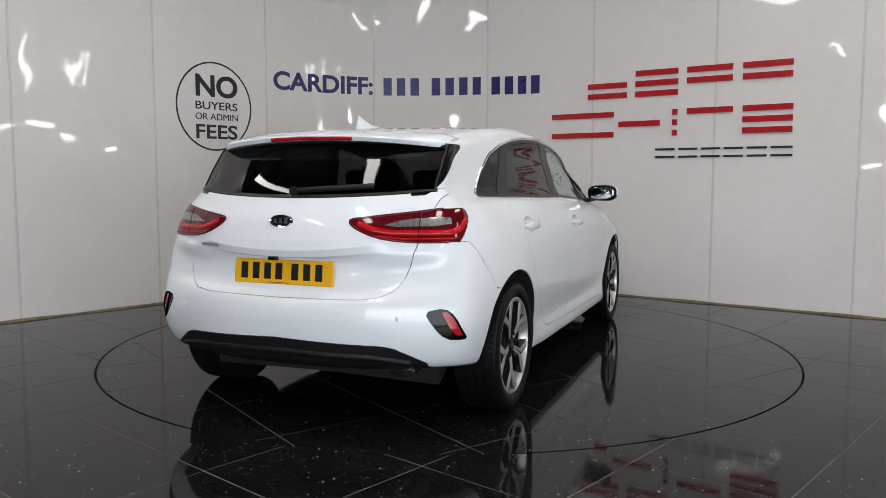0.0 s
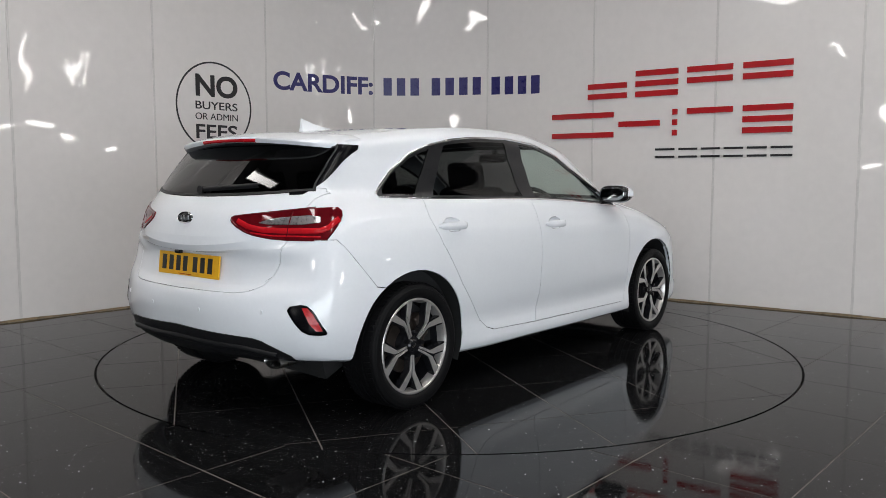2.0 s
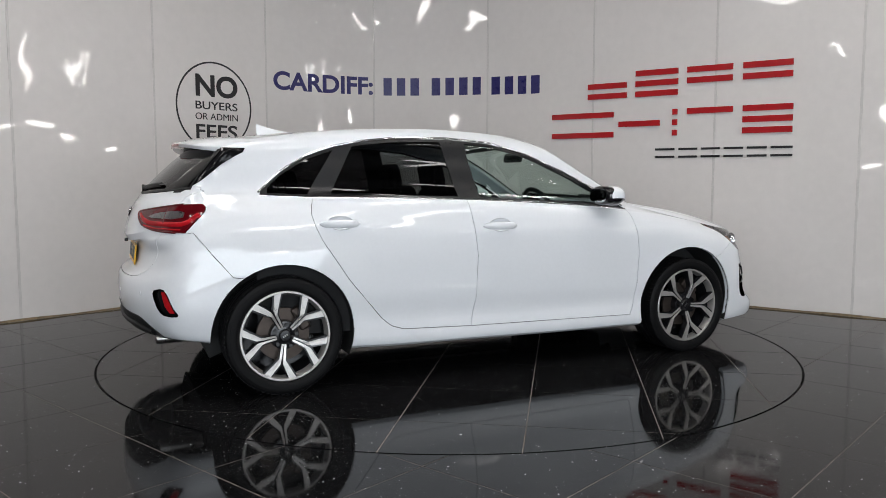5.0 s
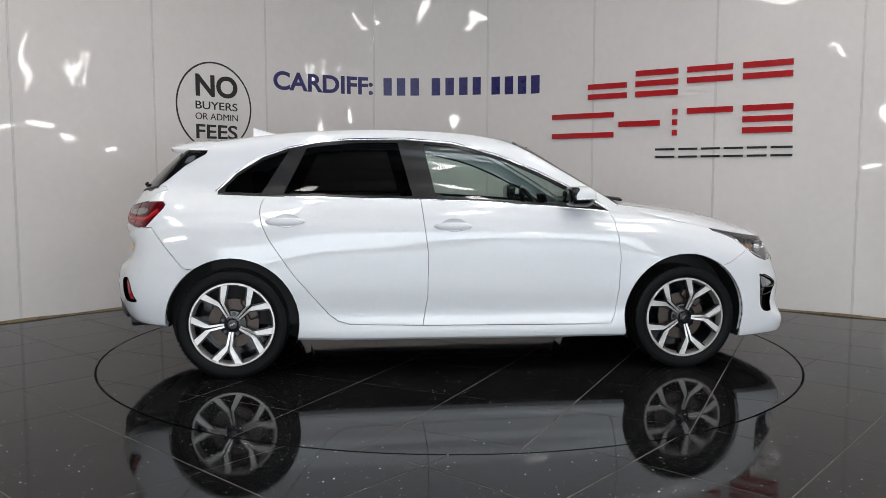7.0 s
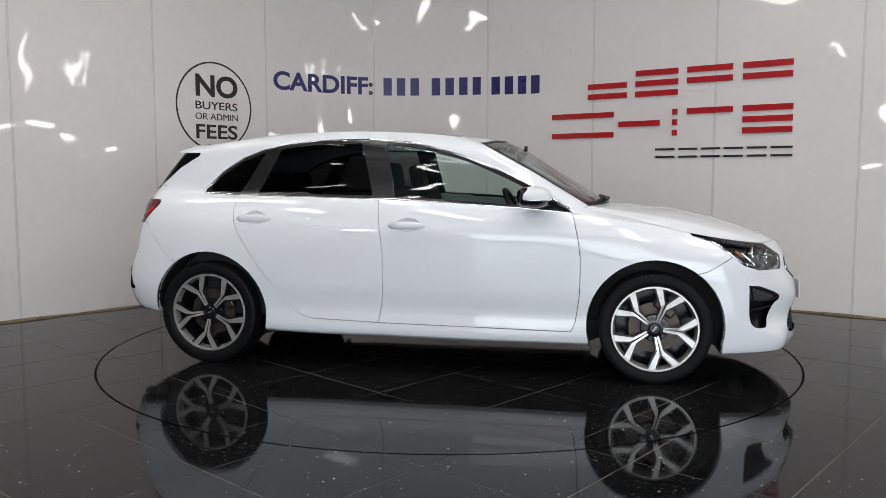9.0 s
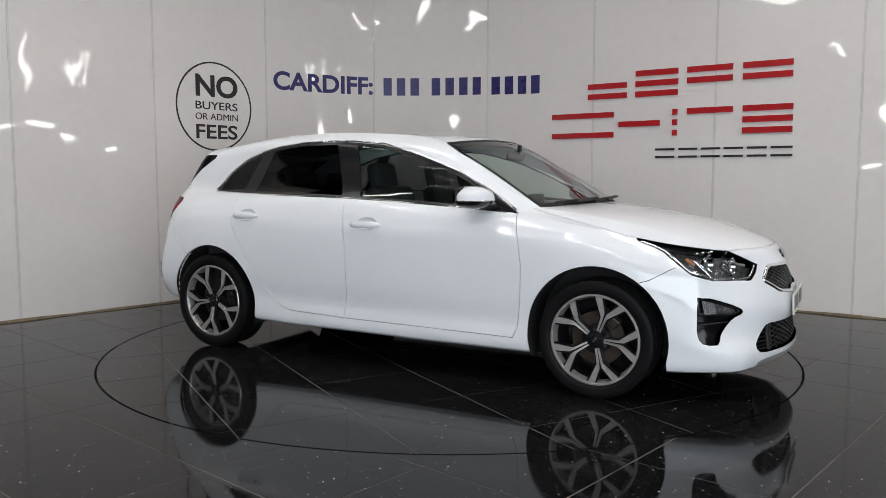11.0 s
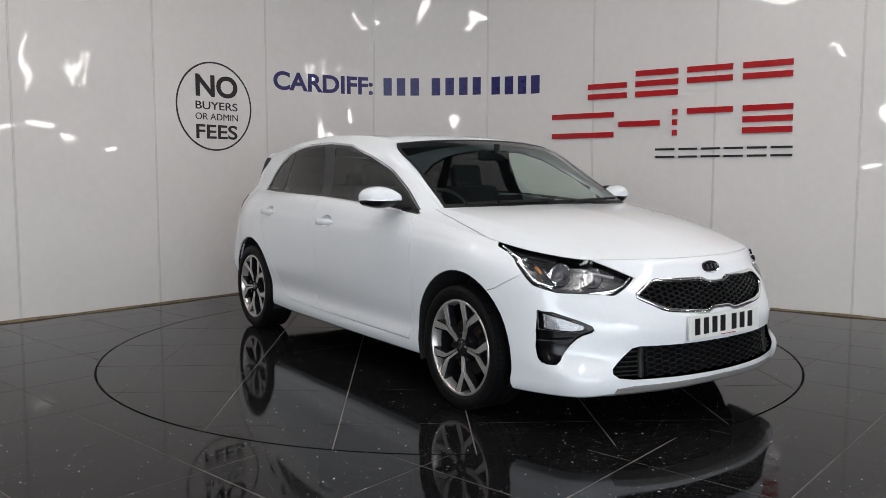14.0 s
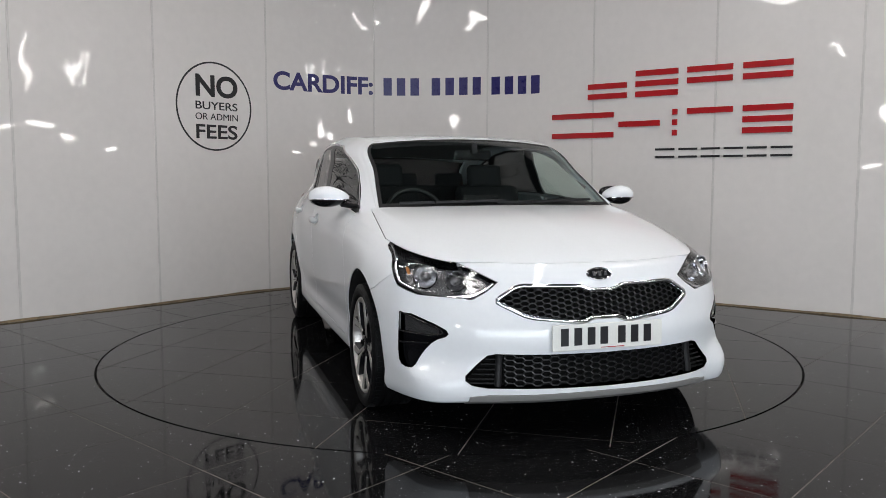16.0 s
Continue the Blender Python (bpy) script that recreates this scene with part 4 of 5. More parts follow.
def interior(car):
    bm = bmesh.new()
    box(bm, 0.10, 0, 0.285, 2.9, 1.30, 0.05)
    part("floor_pan", bm, DARK, car)
    bm = bmesh.new()
    box(bm, -1.58, 0, 0.52, 0.40, 1.1, 0.30)
    box(bm, 1.45, 0, 0.50, 0.95, 1.0, 0.42)
    part("inner_structure", bm, DARK, car)
    dash = part("dashboard", bevelled(0.86, 0, 0.80, 0.42, 1.46, 0.26, 0.07, pose(0, 0, 0, 0, -8, 0), 3), BLACKPL, car)
    part("instrument_hood", bevelled(0.68, -0.37, 0.945, 0.16, 0.36, 0.06, 0.025, None, 2), BLACKPL, dash)
    part("screen", bevelled(0.66, 0.0, 0.97, 0.02, 0.22, 0.13, 0.006, pose(0, 0, 0, 0, -14, 0)), GLOSSBK, dash)
    for y in (0.37, -0.37):
        seat(car, 0.12, y)
    o = part("rear_bench", bevelled(-0.75, 0, 0.52, 0.48, 1.30, 0.18, 0.06, None, 3), FABRIC, car)
    part("backrest", bevelled(-1.10, 0, 0.80, 0.14, 1.28, 0.58, 0.06, pose(0, 0, 0, 0, -20, 0), 3), FABRIC, o)
    for y in (-0.40, 0.0, 0.40):
        part("headrest", bevelled(-1.20, y, 1.11, 0.08, 0.24, 0.13, 0.03, pose(0, 0, 0, 0, -14, 0), 3), FABRIC, o)
    part("parcel_shelf", bevelled(-1.48, 0, 0.96, 0.46, 1.06, 0.02, 0.005), FABRIC, car)
    bm = bmesh.new()
    ms = Matrix.Translation((0.52, -0.37, 0.90)) @ Matrix.Rotation(radians(62), 4, "Y")
    P = []
    for a in np.linspace(0, 2 * math.pi, 40, endpoint=False):
        P.append([ms @ Vector(((0.182 + 0.015 * math.cos(b)) * math.cos(a), (0.182 + 0.015 * math.cos(b)) * math.sin(a), 0.015 * math.sin(b))) for b in np.linspace(0, 2 * math.pi, 11)])
    grid_mesh(bm, P, True)
    sw = smooth(part("steering_wheel", bm, BLACKPL, car), 60)
    bm = bmesh.new()
    box(bm, 0, 0, 0, 0.12, 0.15, 0.05, ms)
    box(bm, 0, 0, 0, 0.05, 0.34, 0.02, ms)
    box(bm, 0.09, 0, 0, 0.16, 0.04, 0.02, ms)
    part("steering_hub", bm, BLACKPL, sw)
    # headlining follows the roof from inside
    P, N, F, _ = extract((ROOF,), (1, -1))
    me = bpy.data.meshes.new("headlining")
    me.from_pydata([tuple(p - n * 0.03) for p, n in zip(P, N)], [], F)
    me.materials.append(HEADLIN)
    new("headlining", me).parent = car
    for s in (1, -1):
        bm = bmesh.new()
        P = [[(x, s * (abs(skin(x, 0.93, "side")[0].y) - 0.05), z) for z in (0.30, 0.6, 0.93)] for x in np.linspace(0.8, -1.45, 14)]
        grid_mesh(bm, P)
        part("door_lining", bm, FABRIC, car)
    bm = bevelled(0.50, 0, 1.275, 0.03, 0.24, 0.065, 0.015, pose(0, 0, 0, 0, 12, 0))
    part("rear_view_mirror", bm, GLOSSBK, car)
    bm = bmesh.new()
    box(bm, 0.53, 0, 1.315, 0.02, 0.03, 0.06)
    part("mirror_stalk", bm, BLACKPL, car)


def door_mirror(parent, s):
    """White cap over a black base, with an indicator strip and its glass."""
    bm = ellipsoid(0.665, s * 0.925, 1.030, 0.085, 0.112, 0.060, 32, 18, 2.3)
    for v in bm.verts:
        inner = max(0.0, (0.945 - s * v.co.y) / 0.112)
        v.co.z = 1.012 + (v.co.z - 1.012) * (1 - 0.30 * inner**1.5)
        v.co.x += -0.02 * (s * v.co.y - 0.925) / 0.108
    geom = bm.verts[:] + bm.edges[:] + bm.faces[:]
    cap_bm, base_bm = bm.copy(), bm
    bmesh.ops.bisect_plane(cap_bm, geom=cap_bm.verts[:] + cap_bm.edges[:] + cap_bm.faces[:], plane_co=(0, 0, 1.012), plane_no=(0, 0, 1), clear_inner=True)
    bmesh.ops.bisect_plane(base_bm, geom=geom, plane_co=(0, 0, 1.012), plane_no=(0, 0, 1), clear_outer=True)
    m = smooth(part("door_mirror", cap_bm, PAINT, parent, "white capped door mirror"), 60)
    for v in base_bm.verts:
        v.co.z = 1.012 - (1.012 - v.co.z) * 1.05
        v.co.y = s * (0.915 + (s * v.co.y - 0.915) * 0.95)
    smooth(part("mirror_base", base_bm, GLOSSBK, m), 60)
    bm = bmesh.new()
    path = []
    for a in np.linspace(-0.35 * math.pi, 0.62 * math.pi, 26):
        x, y = 0.086 * math.copysign(abs(math.cos(a)) ** 0.8, math.cos(a)), 0.109 * math.copysign(abs(math.sin(a)) ** 0.8, math.sin(a))
        path.append((Vector((0.665 + x - 0.02 * y / 0.108, s * (0.925 + y), 1.014)), Vector((math.cos(a), s * math.sin(a), 0)).normalized()))
    bm.free()
    part("indicator", tube(path, 0.007, 0.002), CHROME, m, "slim chrome and clear indicator strip")
    bm = bmesh.new()
    P = [[(x + dx, s * y, z + dz) for dx, dz in ((-0.035, 0), (0, 0.014), (0.035, 0), (0, -0.014), (-0.035, 0))] for x, y, z in ((0.685, 0.86, 0.985), (0.70, 0.815, 0.978), (0.715, 0.77, 0.972))]
    grid_mesh(bm, P)
    bmesh.ops.recalc_face_normals(bm, faces=bm.faces)
    part("mirror_arm", bm, BLACKPL, m)
    smooth(part("mirror_shell", ellipsoid(0.615, s * 0.925, 1.030, 0.040, 0.103, 0.056, 32, 16, 3.0), GLOSSBK, m), 60)
    bm = ellipsoid(0.574, s * 0.925, 1.030, 0.004, 0.088, 0.043, 24, 12, 2.8)
    part("mirror_glass", bm, MIRROR, m)


def handle(parent, x0, x1, z, s):
    P = []
    for f in np.linspace(0, 1, 13):
        x = x0 + (x1 - x0) * f
        p, n = skin(x, z, "side")
        h = 0.034 * (1 - abs(2 * f - 1) ** 4)
        w = 0.017 * (1 - abs(2 * f - 1) ** 6) + 0.004
        c = Vector((x, p.y + h, z))
        P.append([Vector((c.x, s * (c.y + 0.008 * math.cos(a)), c.z + w * math.sin(a))) for a in np.linspace(0, 2 * math.pi, 13)])
    bm = bmesh.new()
    grid_mesh(bm, P)
    bmesh.ops.recalc_face_normals(bm, faces=bm.faces)
    h = smooth(part("handle", bm, PAINT, parent), 60)
    hx, hz = min(HANDLES, key=lambda q: abs(q[0] - (x0 + x1) / 2))
    rows = []
    for k in (1.0, 0.9, 0.72, 0.45, 0.15):
        d = 0.024 * (1 - k**2.5) + 0.001
        rows.append([(x, s * (skin(x, zz, "side")[0].y - d), zz) for x, zz in cup_outline(hx, hz, k)])
        rows[-1].append(rows[-1][0])
    bm = bmesh.new()
    grid_mesh(bm, rows)
    bmesh.ops.remove_doubles(bm, verts=bm.verts, dist=1e-5)
    bmesh.ops.recalc_face_normals(bm, faces=bm.faces)
    if sum(f.normal.y for f in bm.faces) * s < 0:
        bmesh.ops.reverse_faces(bm, faces=bm.faces)
    smooth(part("handle_cup", bm, PAINT, parent), 60)
    return h


def lamp_reflectors(parent, s):
    """Bowls and lenses inside a headlight."""
    for y, z, r in ((0.700, 0.703, 0.048), (0.590, 0.690, 0.042)):
        p, n = skin(y, z, "front")
        m = Matrix.Translation((p.x - 0.040, s * y, z)) @ (Vector((1, 0.25 * s, 0)).to_track_quat("Z", "Y").to_matrix().to_4x4())
        bm = bmesh.new()
        P = [[m @ Vector((rr * math.cos(a), rr * math.sin(a), zz)) for rr, zz in ((r * 1.12, 0.018), (r, 0.020), (r * 0.86, 0.0), (r * 0.5, -0.02), (0.002, -0.024))] for a in np.linspace(0, 2 * math.pi, 32, endpoint=False)]
        grid_mesh(bm, P, True)
        bowl = smooth(part("reflector", bm, CHROME, parent), 40)
        bm = bmesh.new()
        g = bmesh.ops.create_uvsphere(bm, u_segments=20, v_segments=12, radius=r * 0.55)
        bmesh.ops.transform(bm, matrix=m @ Matrix.Translation((0, 0, -0.012)), verts=g["verts"])
    # bright blades and the amber corner
        smooth(part("projector_lens", bm, SMOKE, parent), 60)
    for (y0, z0), (y1, z1), mm, w in (((0.475, 0.667), (0.56, 0.640), CHROME, 0.010), ((0.56, 0.640), (0.70, 0.622), CHROME, 0.010), ((0.52, 0.700), (0.63, 0.728), SATIN, 0.010), ((0.745, 0.665), (0.752, 0.735), CHROME, 0.014), ((0.768, 0.715), (0.770, 0.745), AMBER, 0.014)):
        path = []
        for f in np.linspace(0, 1, 8):
            p, n = skin(y0 + (y1 - y0) * f, z0 + (z1 - z0) * f, "front")
            path.append((Vector((p.x, s * p.y, p.z)) - Vector((n.x, s * n.y, n.z)) * 0.016, Vector((n.x, s * n.y, n.z))))
        part("light_blade", tube(path, w, 0.006), mm, parent)
    path = [skin(x, z, "side") for x, z in resample([(1.535, 0.824), (1.60, 0.802), (1.66, 0.776), (1.72, 0.730), (1.79, 0.678), (1.86, 0.652)], 24)]
    part("light_blade", tube([(q - n * 0.008, n) for q, n in mirrored(path, s)], 0.016, 0.004), CHROME, parent)


def lamp_trim(parent, s):
    """Black brow along the bonnet edge and bright bezel along the lower edge of a headlight."""
    brow = []
    for c in range(len(SURF)):
        a, b = Vector(SURF[c][V_K]), Vector(SURF[c][V_K - 3])
        if 1.53 < a.x and a.y > 0.645:
            q, n, _, _ = SKIN.find_nearest(a + (b - a) * 0.6)
            brow.append((q - n * 0.010, n))
    part("brow", tube(mirrored(brow, s), 0.034, 0.003), POCKET, parent, "black headlight brow")
    low = [skin(y, z, "front") for y, z in resample([(0.462, 0.692), (0.50, 0.664), (0.548, 0.637), (0.61, 0.626), (0.69, 0.616)], 26)]
    part("bezel", tube([(q - n * 0.008, n) for q, n in mirrored(low, s)], 0.017, 0.004), CHROME, parent, "bright lower bezel")


def build_car():
    car = tagged(new("car"), "white five-door hatchback parked on the round turntable", "car")
    panel("body_shell", (SHELL,), PAINT, car, label="gloss white painted body shell")
    panel("bonnet", (HOOD,), PAINT, car, label="white bonnet")
    panel("roof", (ROOF,), PAINT, car, gap=0.0, lip=0)
    fb = panel("front_bumper", (FBUMP,), PAINT, car, lip=0.03)
    rb = panel("rear_bumper", (RBUMP,), PAINT, car, lip=0.03)
    panel("lower_lip", (LIP,), LIPMET, fb, gap=0, sink=-0.004, label="grey splitter lip")
    panel("diffuser", (DIFF,), BLACKPL, rb, gap=0, sink=-0.004, label="black plastic lower bumper insert")
    ledge = [skin(y, z, "rear") for y, z in resample([(0.0, 0.372), (0.45, 0.362), (0.60, 0.338)], 24)]
    ledge = [(Vector((p.x, -p.y, p.z)), Vector((n.x, -n.y, n.z))) for p, n in ledge[:0:-1]] + ledge
    part("insert_ledge", tube(ledge, 0.030, 0.016), BLACKPL, rb, "moulded black ledge")
    gate = panel("tailgate", (GATE,), PAINT, car, label="white tailgate")
    panel("rear_window", (RWIN,), GLASSB, gate, gap=0.0, lip=0.004, sink=0.002, label="dark privacy glass")
    panel("windscreen", (WSCREEN,), GLASSW, car, gap=0.0, lip=0.004, sink=0.002)
    # black band round the windscreen and the rear glass
    for nm, c0, c1, d in (("windscreen_band", 0, I3, 1), ("rear_window_band", I13, IEND, -1)):
        bm = bmesh.new()
        for s in (1, -1):
            lo, hi = SURF[c0:c1 + 1, V_B], SURF[c0:c1 + 1, V_R]
            edge = SURF[c1 if d > 0 else c0, V_B:V_R + 1]
            inner = SURF[c1 - 2 if d > 0 else c0 + 1, V_B:V_R + 1]
            off = Vector((0.002 * d, 0, 0.002))
            f = lambda q: Vector((q[0], s * q[1], q[2])) + off
            grid_mesh(bm, [[f(a), f(a + (b - a) * 0.045)] for a, b in zip(lo, hi)])
            grid_mesh(bm, [[f(b), f(b + (a - b) * 0.10)] for a, b in zip(lo, hi)])
            grid_mesh(bm, [[f(a), f(a + (b - a) * 0.55)] for a, b in zip(edge, inner)])
        bmesh.ops.recalc_face_normals(bm, faces=bm.faces)
        part(nm, bm, BLACKPL, car)
    for s in (1, -1):
        side = (s,)
        panel("window_trim", (TRIM,), SATINBK, car, side, gap=0, lip=0.01, sink=0.001, label="satin black window surround")
        panel("quarter_window", (QWIN,), GLASSR, car, side, gap=0, lip=0.006, sink=0.003)
        fd = panel("front_door", (FDOOR,), PAINT, car, side)
        panel("window", (FWIN,), GLASSF, fd, side, gap=0, lip=0.006, sink=0.003)
        handle(fd, -0.185, 0.035, 0.862, s)
        rd = panel("rear_door", (RDOOR,), PAINT, car, side)
        panel("window", (RWIND,), GLASSR, rd, side, gap=0, lip=0.006, sink=0.003)
        handle(rd, -1.135, -0.915, 0.892, s)
        door_mirror(car, s)
        # bright strips under and over the side glass
        low = [(x, z - 0.004) for x, z in resample(BELT, 40)]
        part("belt_strip", tube(mirrored([skin(x, z, "side") for x, z in low], s), 0.011, 0.004), CHROME, car, "bright chrome strip")
        top = [(x, z + 0.006) for x, z in resample([(-1.425, 1.05)] + HEADLINE + [(0.85, 0.955)], 60)]
        part("roof_strip", tube(mirrored([skin(x, z, "side") for x, z in top], s), 0.013, 0.005), CHROME, car, "bright trim strip")
        panel("pillar_fin", (FIN,), POCKET, car, side, gap=0, lip=0.01, sink=-0.001, label="gloss black pillar wing")
        # lamps
        t = panel("tail_light", (TAIL,), REDDK, car, side, sink=-0.004, label="red wraparound tail light")
        panel("clear_lens", (TAILCLEAR,), SMOKE, t, side, gap=0, lip=0.0, sink=-0.005, label="smoked clear indicator lens")
        for ln, wd in ((resample([(0.365, 0.938), (0.43, 0.912), (0.50, 0.899), (0.60, 0.896), (0.74, 0.898), (0.765, 0.912), (0.772, 0.95)], 44), 0.030), (resample([(0.45, 0.884), (0.55, 0.872), (0.75, 0.871)], 24), 0.009)):
            part("light_guide", tube(mirrored([skin(y, z, "rear") for y, z in ln], s), wd, 0.0062), REDLENS, t, "bright red light bar")
        lo_, hi_ = [q for q in P_TAIL if q[1] < 0.935 and q[0] < 0.74], [q for q in P_TAIL if q[1] >= 0.935 and q[0] < 0.74]
        rim_ = sorted(lo_, key=lambda q: -q[0]) + sorted(hi_, key=lambda q: q[0])
        part("lamp_border", tube(mirrored([skin(y, z, "rear") for y, z in resample(rim_, 60)], s), 0.012, 0.0065), REDDK, t)
        part("division", tube(mirrored([skin(0.612 - 0.0 * z, z, "rear") for z in np.linspace(0.862, 0.984, 14)], s), 0.006, 0.007), REDDK, t)
        h = panel("headlight", (HEAD,), HOUSING, car, side, gap=0.0015, lip=-0.055, sink=0.055, label="clear headlight with dark housing")
        panel("lens", (HEAD,), LENS, h, side, gap=0.0015, lip=0.01, sink=0.0)
        lamp_reflectors(h, s)
        lamp_trim(h, s)
        fg = panel("fog_recess", (FOG,), POCKET, car, side, gap=0, lip=-0.03, sink=0.03, label="gloss black fog lamp pocket")
        rim = [skin(y, z, "front") for y, z in resample([(0.812, 0.552), (0.675, 0.492), (0.668, 0.476), (0.715, 0.462), (0.815, 0.470), (0.812, 0.552)], 30)]
        part("fog_frame", tube(mirrored(rim, s), 0.008, 0.003), GLOSSBK, fg)
        bm = bmesh.new()
        P = [[Vector((q.x, s * q.y, q.z)) - Vector((n.x, s * n.y, n.z)) * 0.008 for q, n in (skin(y, z0 + (z1 - z0) * k / 4, "front") for k in range(5))] for y, z0, z1 in ((0.80, 0.475, 0.540), (0.76, 0.470, 0.524), (0.72, 0.468, 0.508), (0.685, 0.474, 0.492))]
        grid_mesh(bm, P)
        bmesh.ops.recalc_face_normals(bm, faces=bm.faces)
        part("fog_lamp", bm, FOGGLASS, fg, "clear rectangular fog lamp")
        fin = [skin(y, z, "front") for y, z in resample([(0.82, 0.420), (0.72, 0.432)], 8)]
        part("fog_blade", tube(mirrored(fin, s), 0.008, 0.003), GLOSSBK, fg)
        rf = panel("reflector_pocket", (REFL,), POCKET, car, side, gap=0, lip=-0.015, sink=0.012)
        bm = bmesh.new()
        P = [[Vector((q.x, s * q.y, q.z)) - Vector((n.x, s * n.y, n.z)) * 0.004 for q, n in (skin(y0 + (y1 - y0) * k / 4, z, "rear") for k in range(5))] for z, y0, y1 in ((0.562, 0.735, 0.757), (0.535, 0.748, 0.780), (0.49, 0.770, 0.802), (0.458, 0.793, 0.812))]
        grid_mesh(bm, P)
        bmesh.ops.recalc_face_normals(bm, faces=bm.faces)
        part("rear_reflector", bm, REDREFL, rf, "red rear reflector")
        # wheel housings and wheels
        for cx in (-1.325, 1.325):
            bm = bmesh.new()
            P = []
            cz = HUBZ
            for a in np.linspace(-0.12 * math.pi, 1.12 * math.pi, 40):
                x, z = cx + (ARCH_R - 0.001) * math.cos(a), cz + (ARCH_R - 0.001) * math.sin(a)
                y0 = skin(cx + (ARCH_R + 0.006) * math.cos(a), max(0.24, cz + (ARCH_R + 0.006) * math.sin(a)), "side")[0].y
                P.append([(x, s * (y0 - 0.004), z), (x, s * (y0 - 0.03), z + 0.004), (cx + (x - cx) * 1.03, s * 0.62, cz + (z - cz) * 1.03), (cx, s * 0.60, cz)])
            grid_mesh(bm, P)
            part("wheel_housing", bm, DARK, car, "black wheel housing")
            wheel(car, cx, s, 27 if cx < 0 else 50, 0.313 if cx < 0 else 0.306)
        # sill underside
        bm = bmesh.new()
        box(bm, -0.02, s * 0.75, 0.245, 1.86, 0.15, 0.03)
        part("sill_underside", bm, DARK, car)
    # nose
    for nm, tg, poly, cw, chh in (("upper_grille", GRILLE, P_GRILLE, 0.062, 0.022), ("lower_grille", LGRILLE, P_LGRILLE, 0.075, 0.024)):
        g = panel(nm, (tg,), VOID, car, gap=0, lip=-0.05, sink=0.05, label="black honeycomb grille")
        mid = poly if tg == GRILLE else [(min(y, 0.45), z) for y, z in poly]
        part("lattice", honeycomb(mid, cw, chh, 0.014, 0.0045), LATTICE, g)
        if tg == LGRILLE:
            for s in (1, -1):
                post = [skin(y, z, "front") for y, z in resample([(0.470, 0.262), (0.462, 0.396)], 8)]
                part("post", tube([(q - n * 0.016, n) for q, n in mirrored(post, s)], 0.030, 0.010), BLACKPL, g)
                for z in np.linspace(0.275, 0.375, 6):
                    end = 0.585 - max(0.0, z - 0.30) * 0.93
                    slat = [skin(y, z, "front") for y in np.linspace(0.475, end, 8)]
                    part("slat", tube([(q - n * 0.020, n) for q, n in mirrored(slat, s)], 0.007, 0.008), BLACKPL, g)
    half = [q for q in P_GRILLE if q[0] >= 0]
    ring = [(0, 0.658)] + half + [(0, 0.545)]
    pts = resample(ring, 70)
    full = [skin(y, z, "front") for y, z in pts]
    loop = full + [(Vector((p.x, -p.y, p.z)), Vector((n.x, -n.y, n.z))) for p, n in full[-2:0:-1]]
    part("grille_frame", tube(loop, 0.020, 0.007, True), CHROME, fb, "bright chrome grille surround")
    badge(car, skin(0.0, 0.722, "front")[0].x + 0.002, 0.722, 1, -24)
    badge(car, skin(0.0, 0.942, "rear")[0].x - 0.002, 0.942, -1, 12)
    plate(car, "front_number_plate", skin(0.0, 0.47, "front")[0].x + 0.012, 0.470, 1, -2, WHITEPL, "white front plate with dark bars")
    plate(car, "rear_number_plate", skin(0.0, 0.71, "rear")[0].x - 0.012, 0.712, -1, 6, YELLOW, "yellow rear plate with dark bars")
    bm = bmesh.new()
    xq = skin(0.37, 0.85, "rear")[0].x
    for k in range(4):
        p, n = skin(0.36 + 0.033 * k, 0.824, "rear")
        box(bm, p.x - 0.001, p.y, 0.824, 0.004, 0.026, 0.016)
    part("model_badge", bm, ALLOY, gate, "small chrome bars")
    part("camera_pod", bevelled(skin(0.0, 0.785, "rear")[0].x - 0.004, 0.03, 0.777, 0.02, 0.05, 0.018, 0.006), GLOSSBK, gate)
    # roof spoiler with brake light
    P = []
    for f in np.linspace(-1, 1, 41):
        y = 0.625 * f
        q = f * f
        xf, xr = -1.44 - 0.05 * (1 - q), -1.775 + 0.105 * q + 0.09 * q**5
        zf = skin(xf, min(abs(y), 0.60), "top")[0].z + 0.002 - (0.012 if abs(y) > 0.60 else 0)
        zr = 1.338 - 0.040 * q
        top = [(xf + (xr - xf) * k / 6, y, zf + (zr - zf) * (k / 6) ** 1.1 + 0.010 * math.sin(math.pi * k / 6)) for k in range(7)]
        P.append([(xf, y, zf - 0.01)] + top + [(xr - 0.004, y, zr - 0.008), (xr + 0.006, y, zr - 0.026), (xr + 0.05, y, zr - 0.030), (xr + 0.16, y, zr - 0.02)])
    bm = bmesh.new()
    V = grid_mesh(bm, P)
    bm.faces.new(V[0])
    bm.faces.new(V[-1][::-1])
    bmesh.ops.recalc_face_normals(bm, faces=bm.faces)
    sp = smooth(part("spoiler", bm, PAINT, car, "white roof spoiler"), 45)
    path = [(Vector((-1.773 + 0.085 * f * f, 0.615 * f, 1.322 - 0.040 * f * f)), Vector((-1, 0, 0.1)).normalized()) for f in np.linspace(-0.36, 0.36, 17)]
    part("brake_light", tube(path, 0.018, 0.006), REDLENS, sp, "red high level brake light")
    # aerial fin
    P = []
    for f in np.linspace(0, 1, 12):
        x = -1.08 - 0.21 * f
        z0 = skin(x, 0.0, "top")[0].z - 0.004
        h = 0.012 + 0.062 * f ** 1.5
        w = 0.030 * (1 - 0.35 * f)
        P.append([(x - 0.0 * k, w * (1 - (k / 5) ** 0.7) * sg, z0 + h * k / 5) for sg in (1, -1) for k in (range(6) if sg > 0 else range(4, -1, -1))])
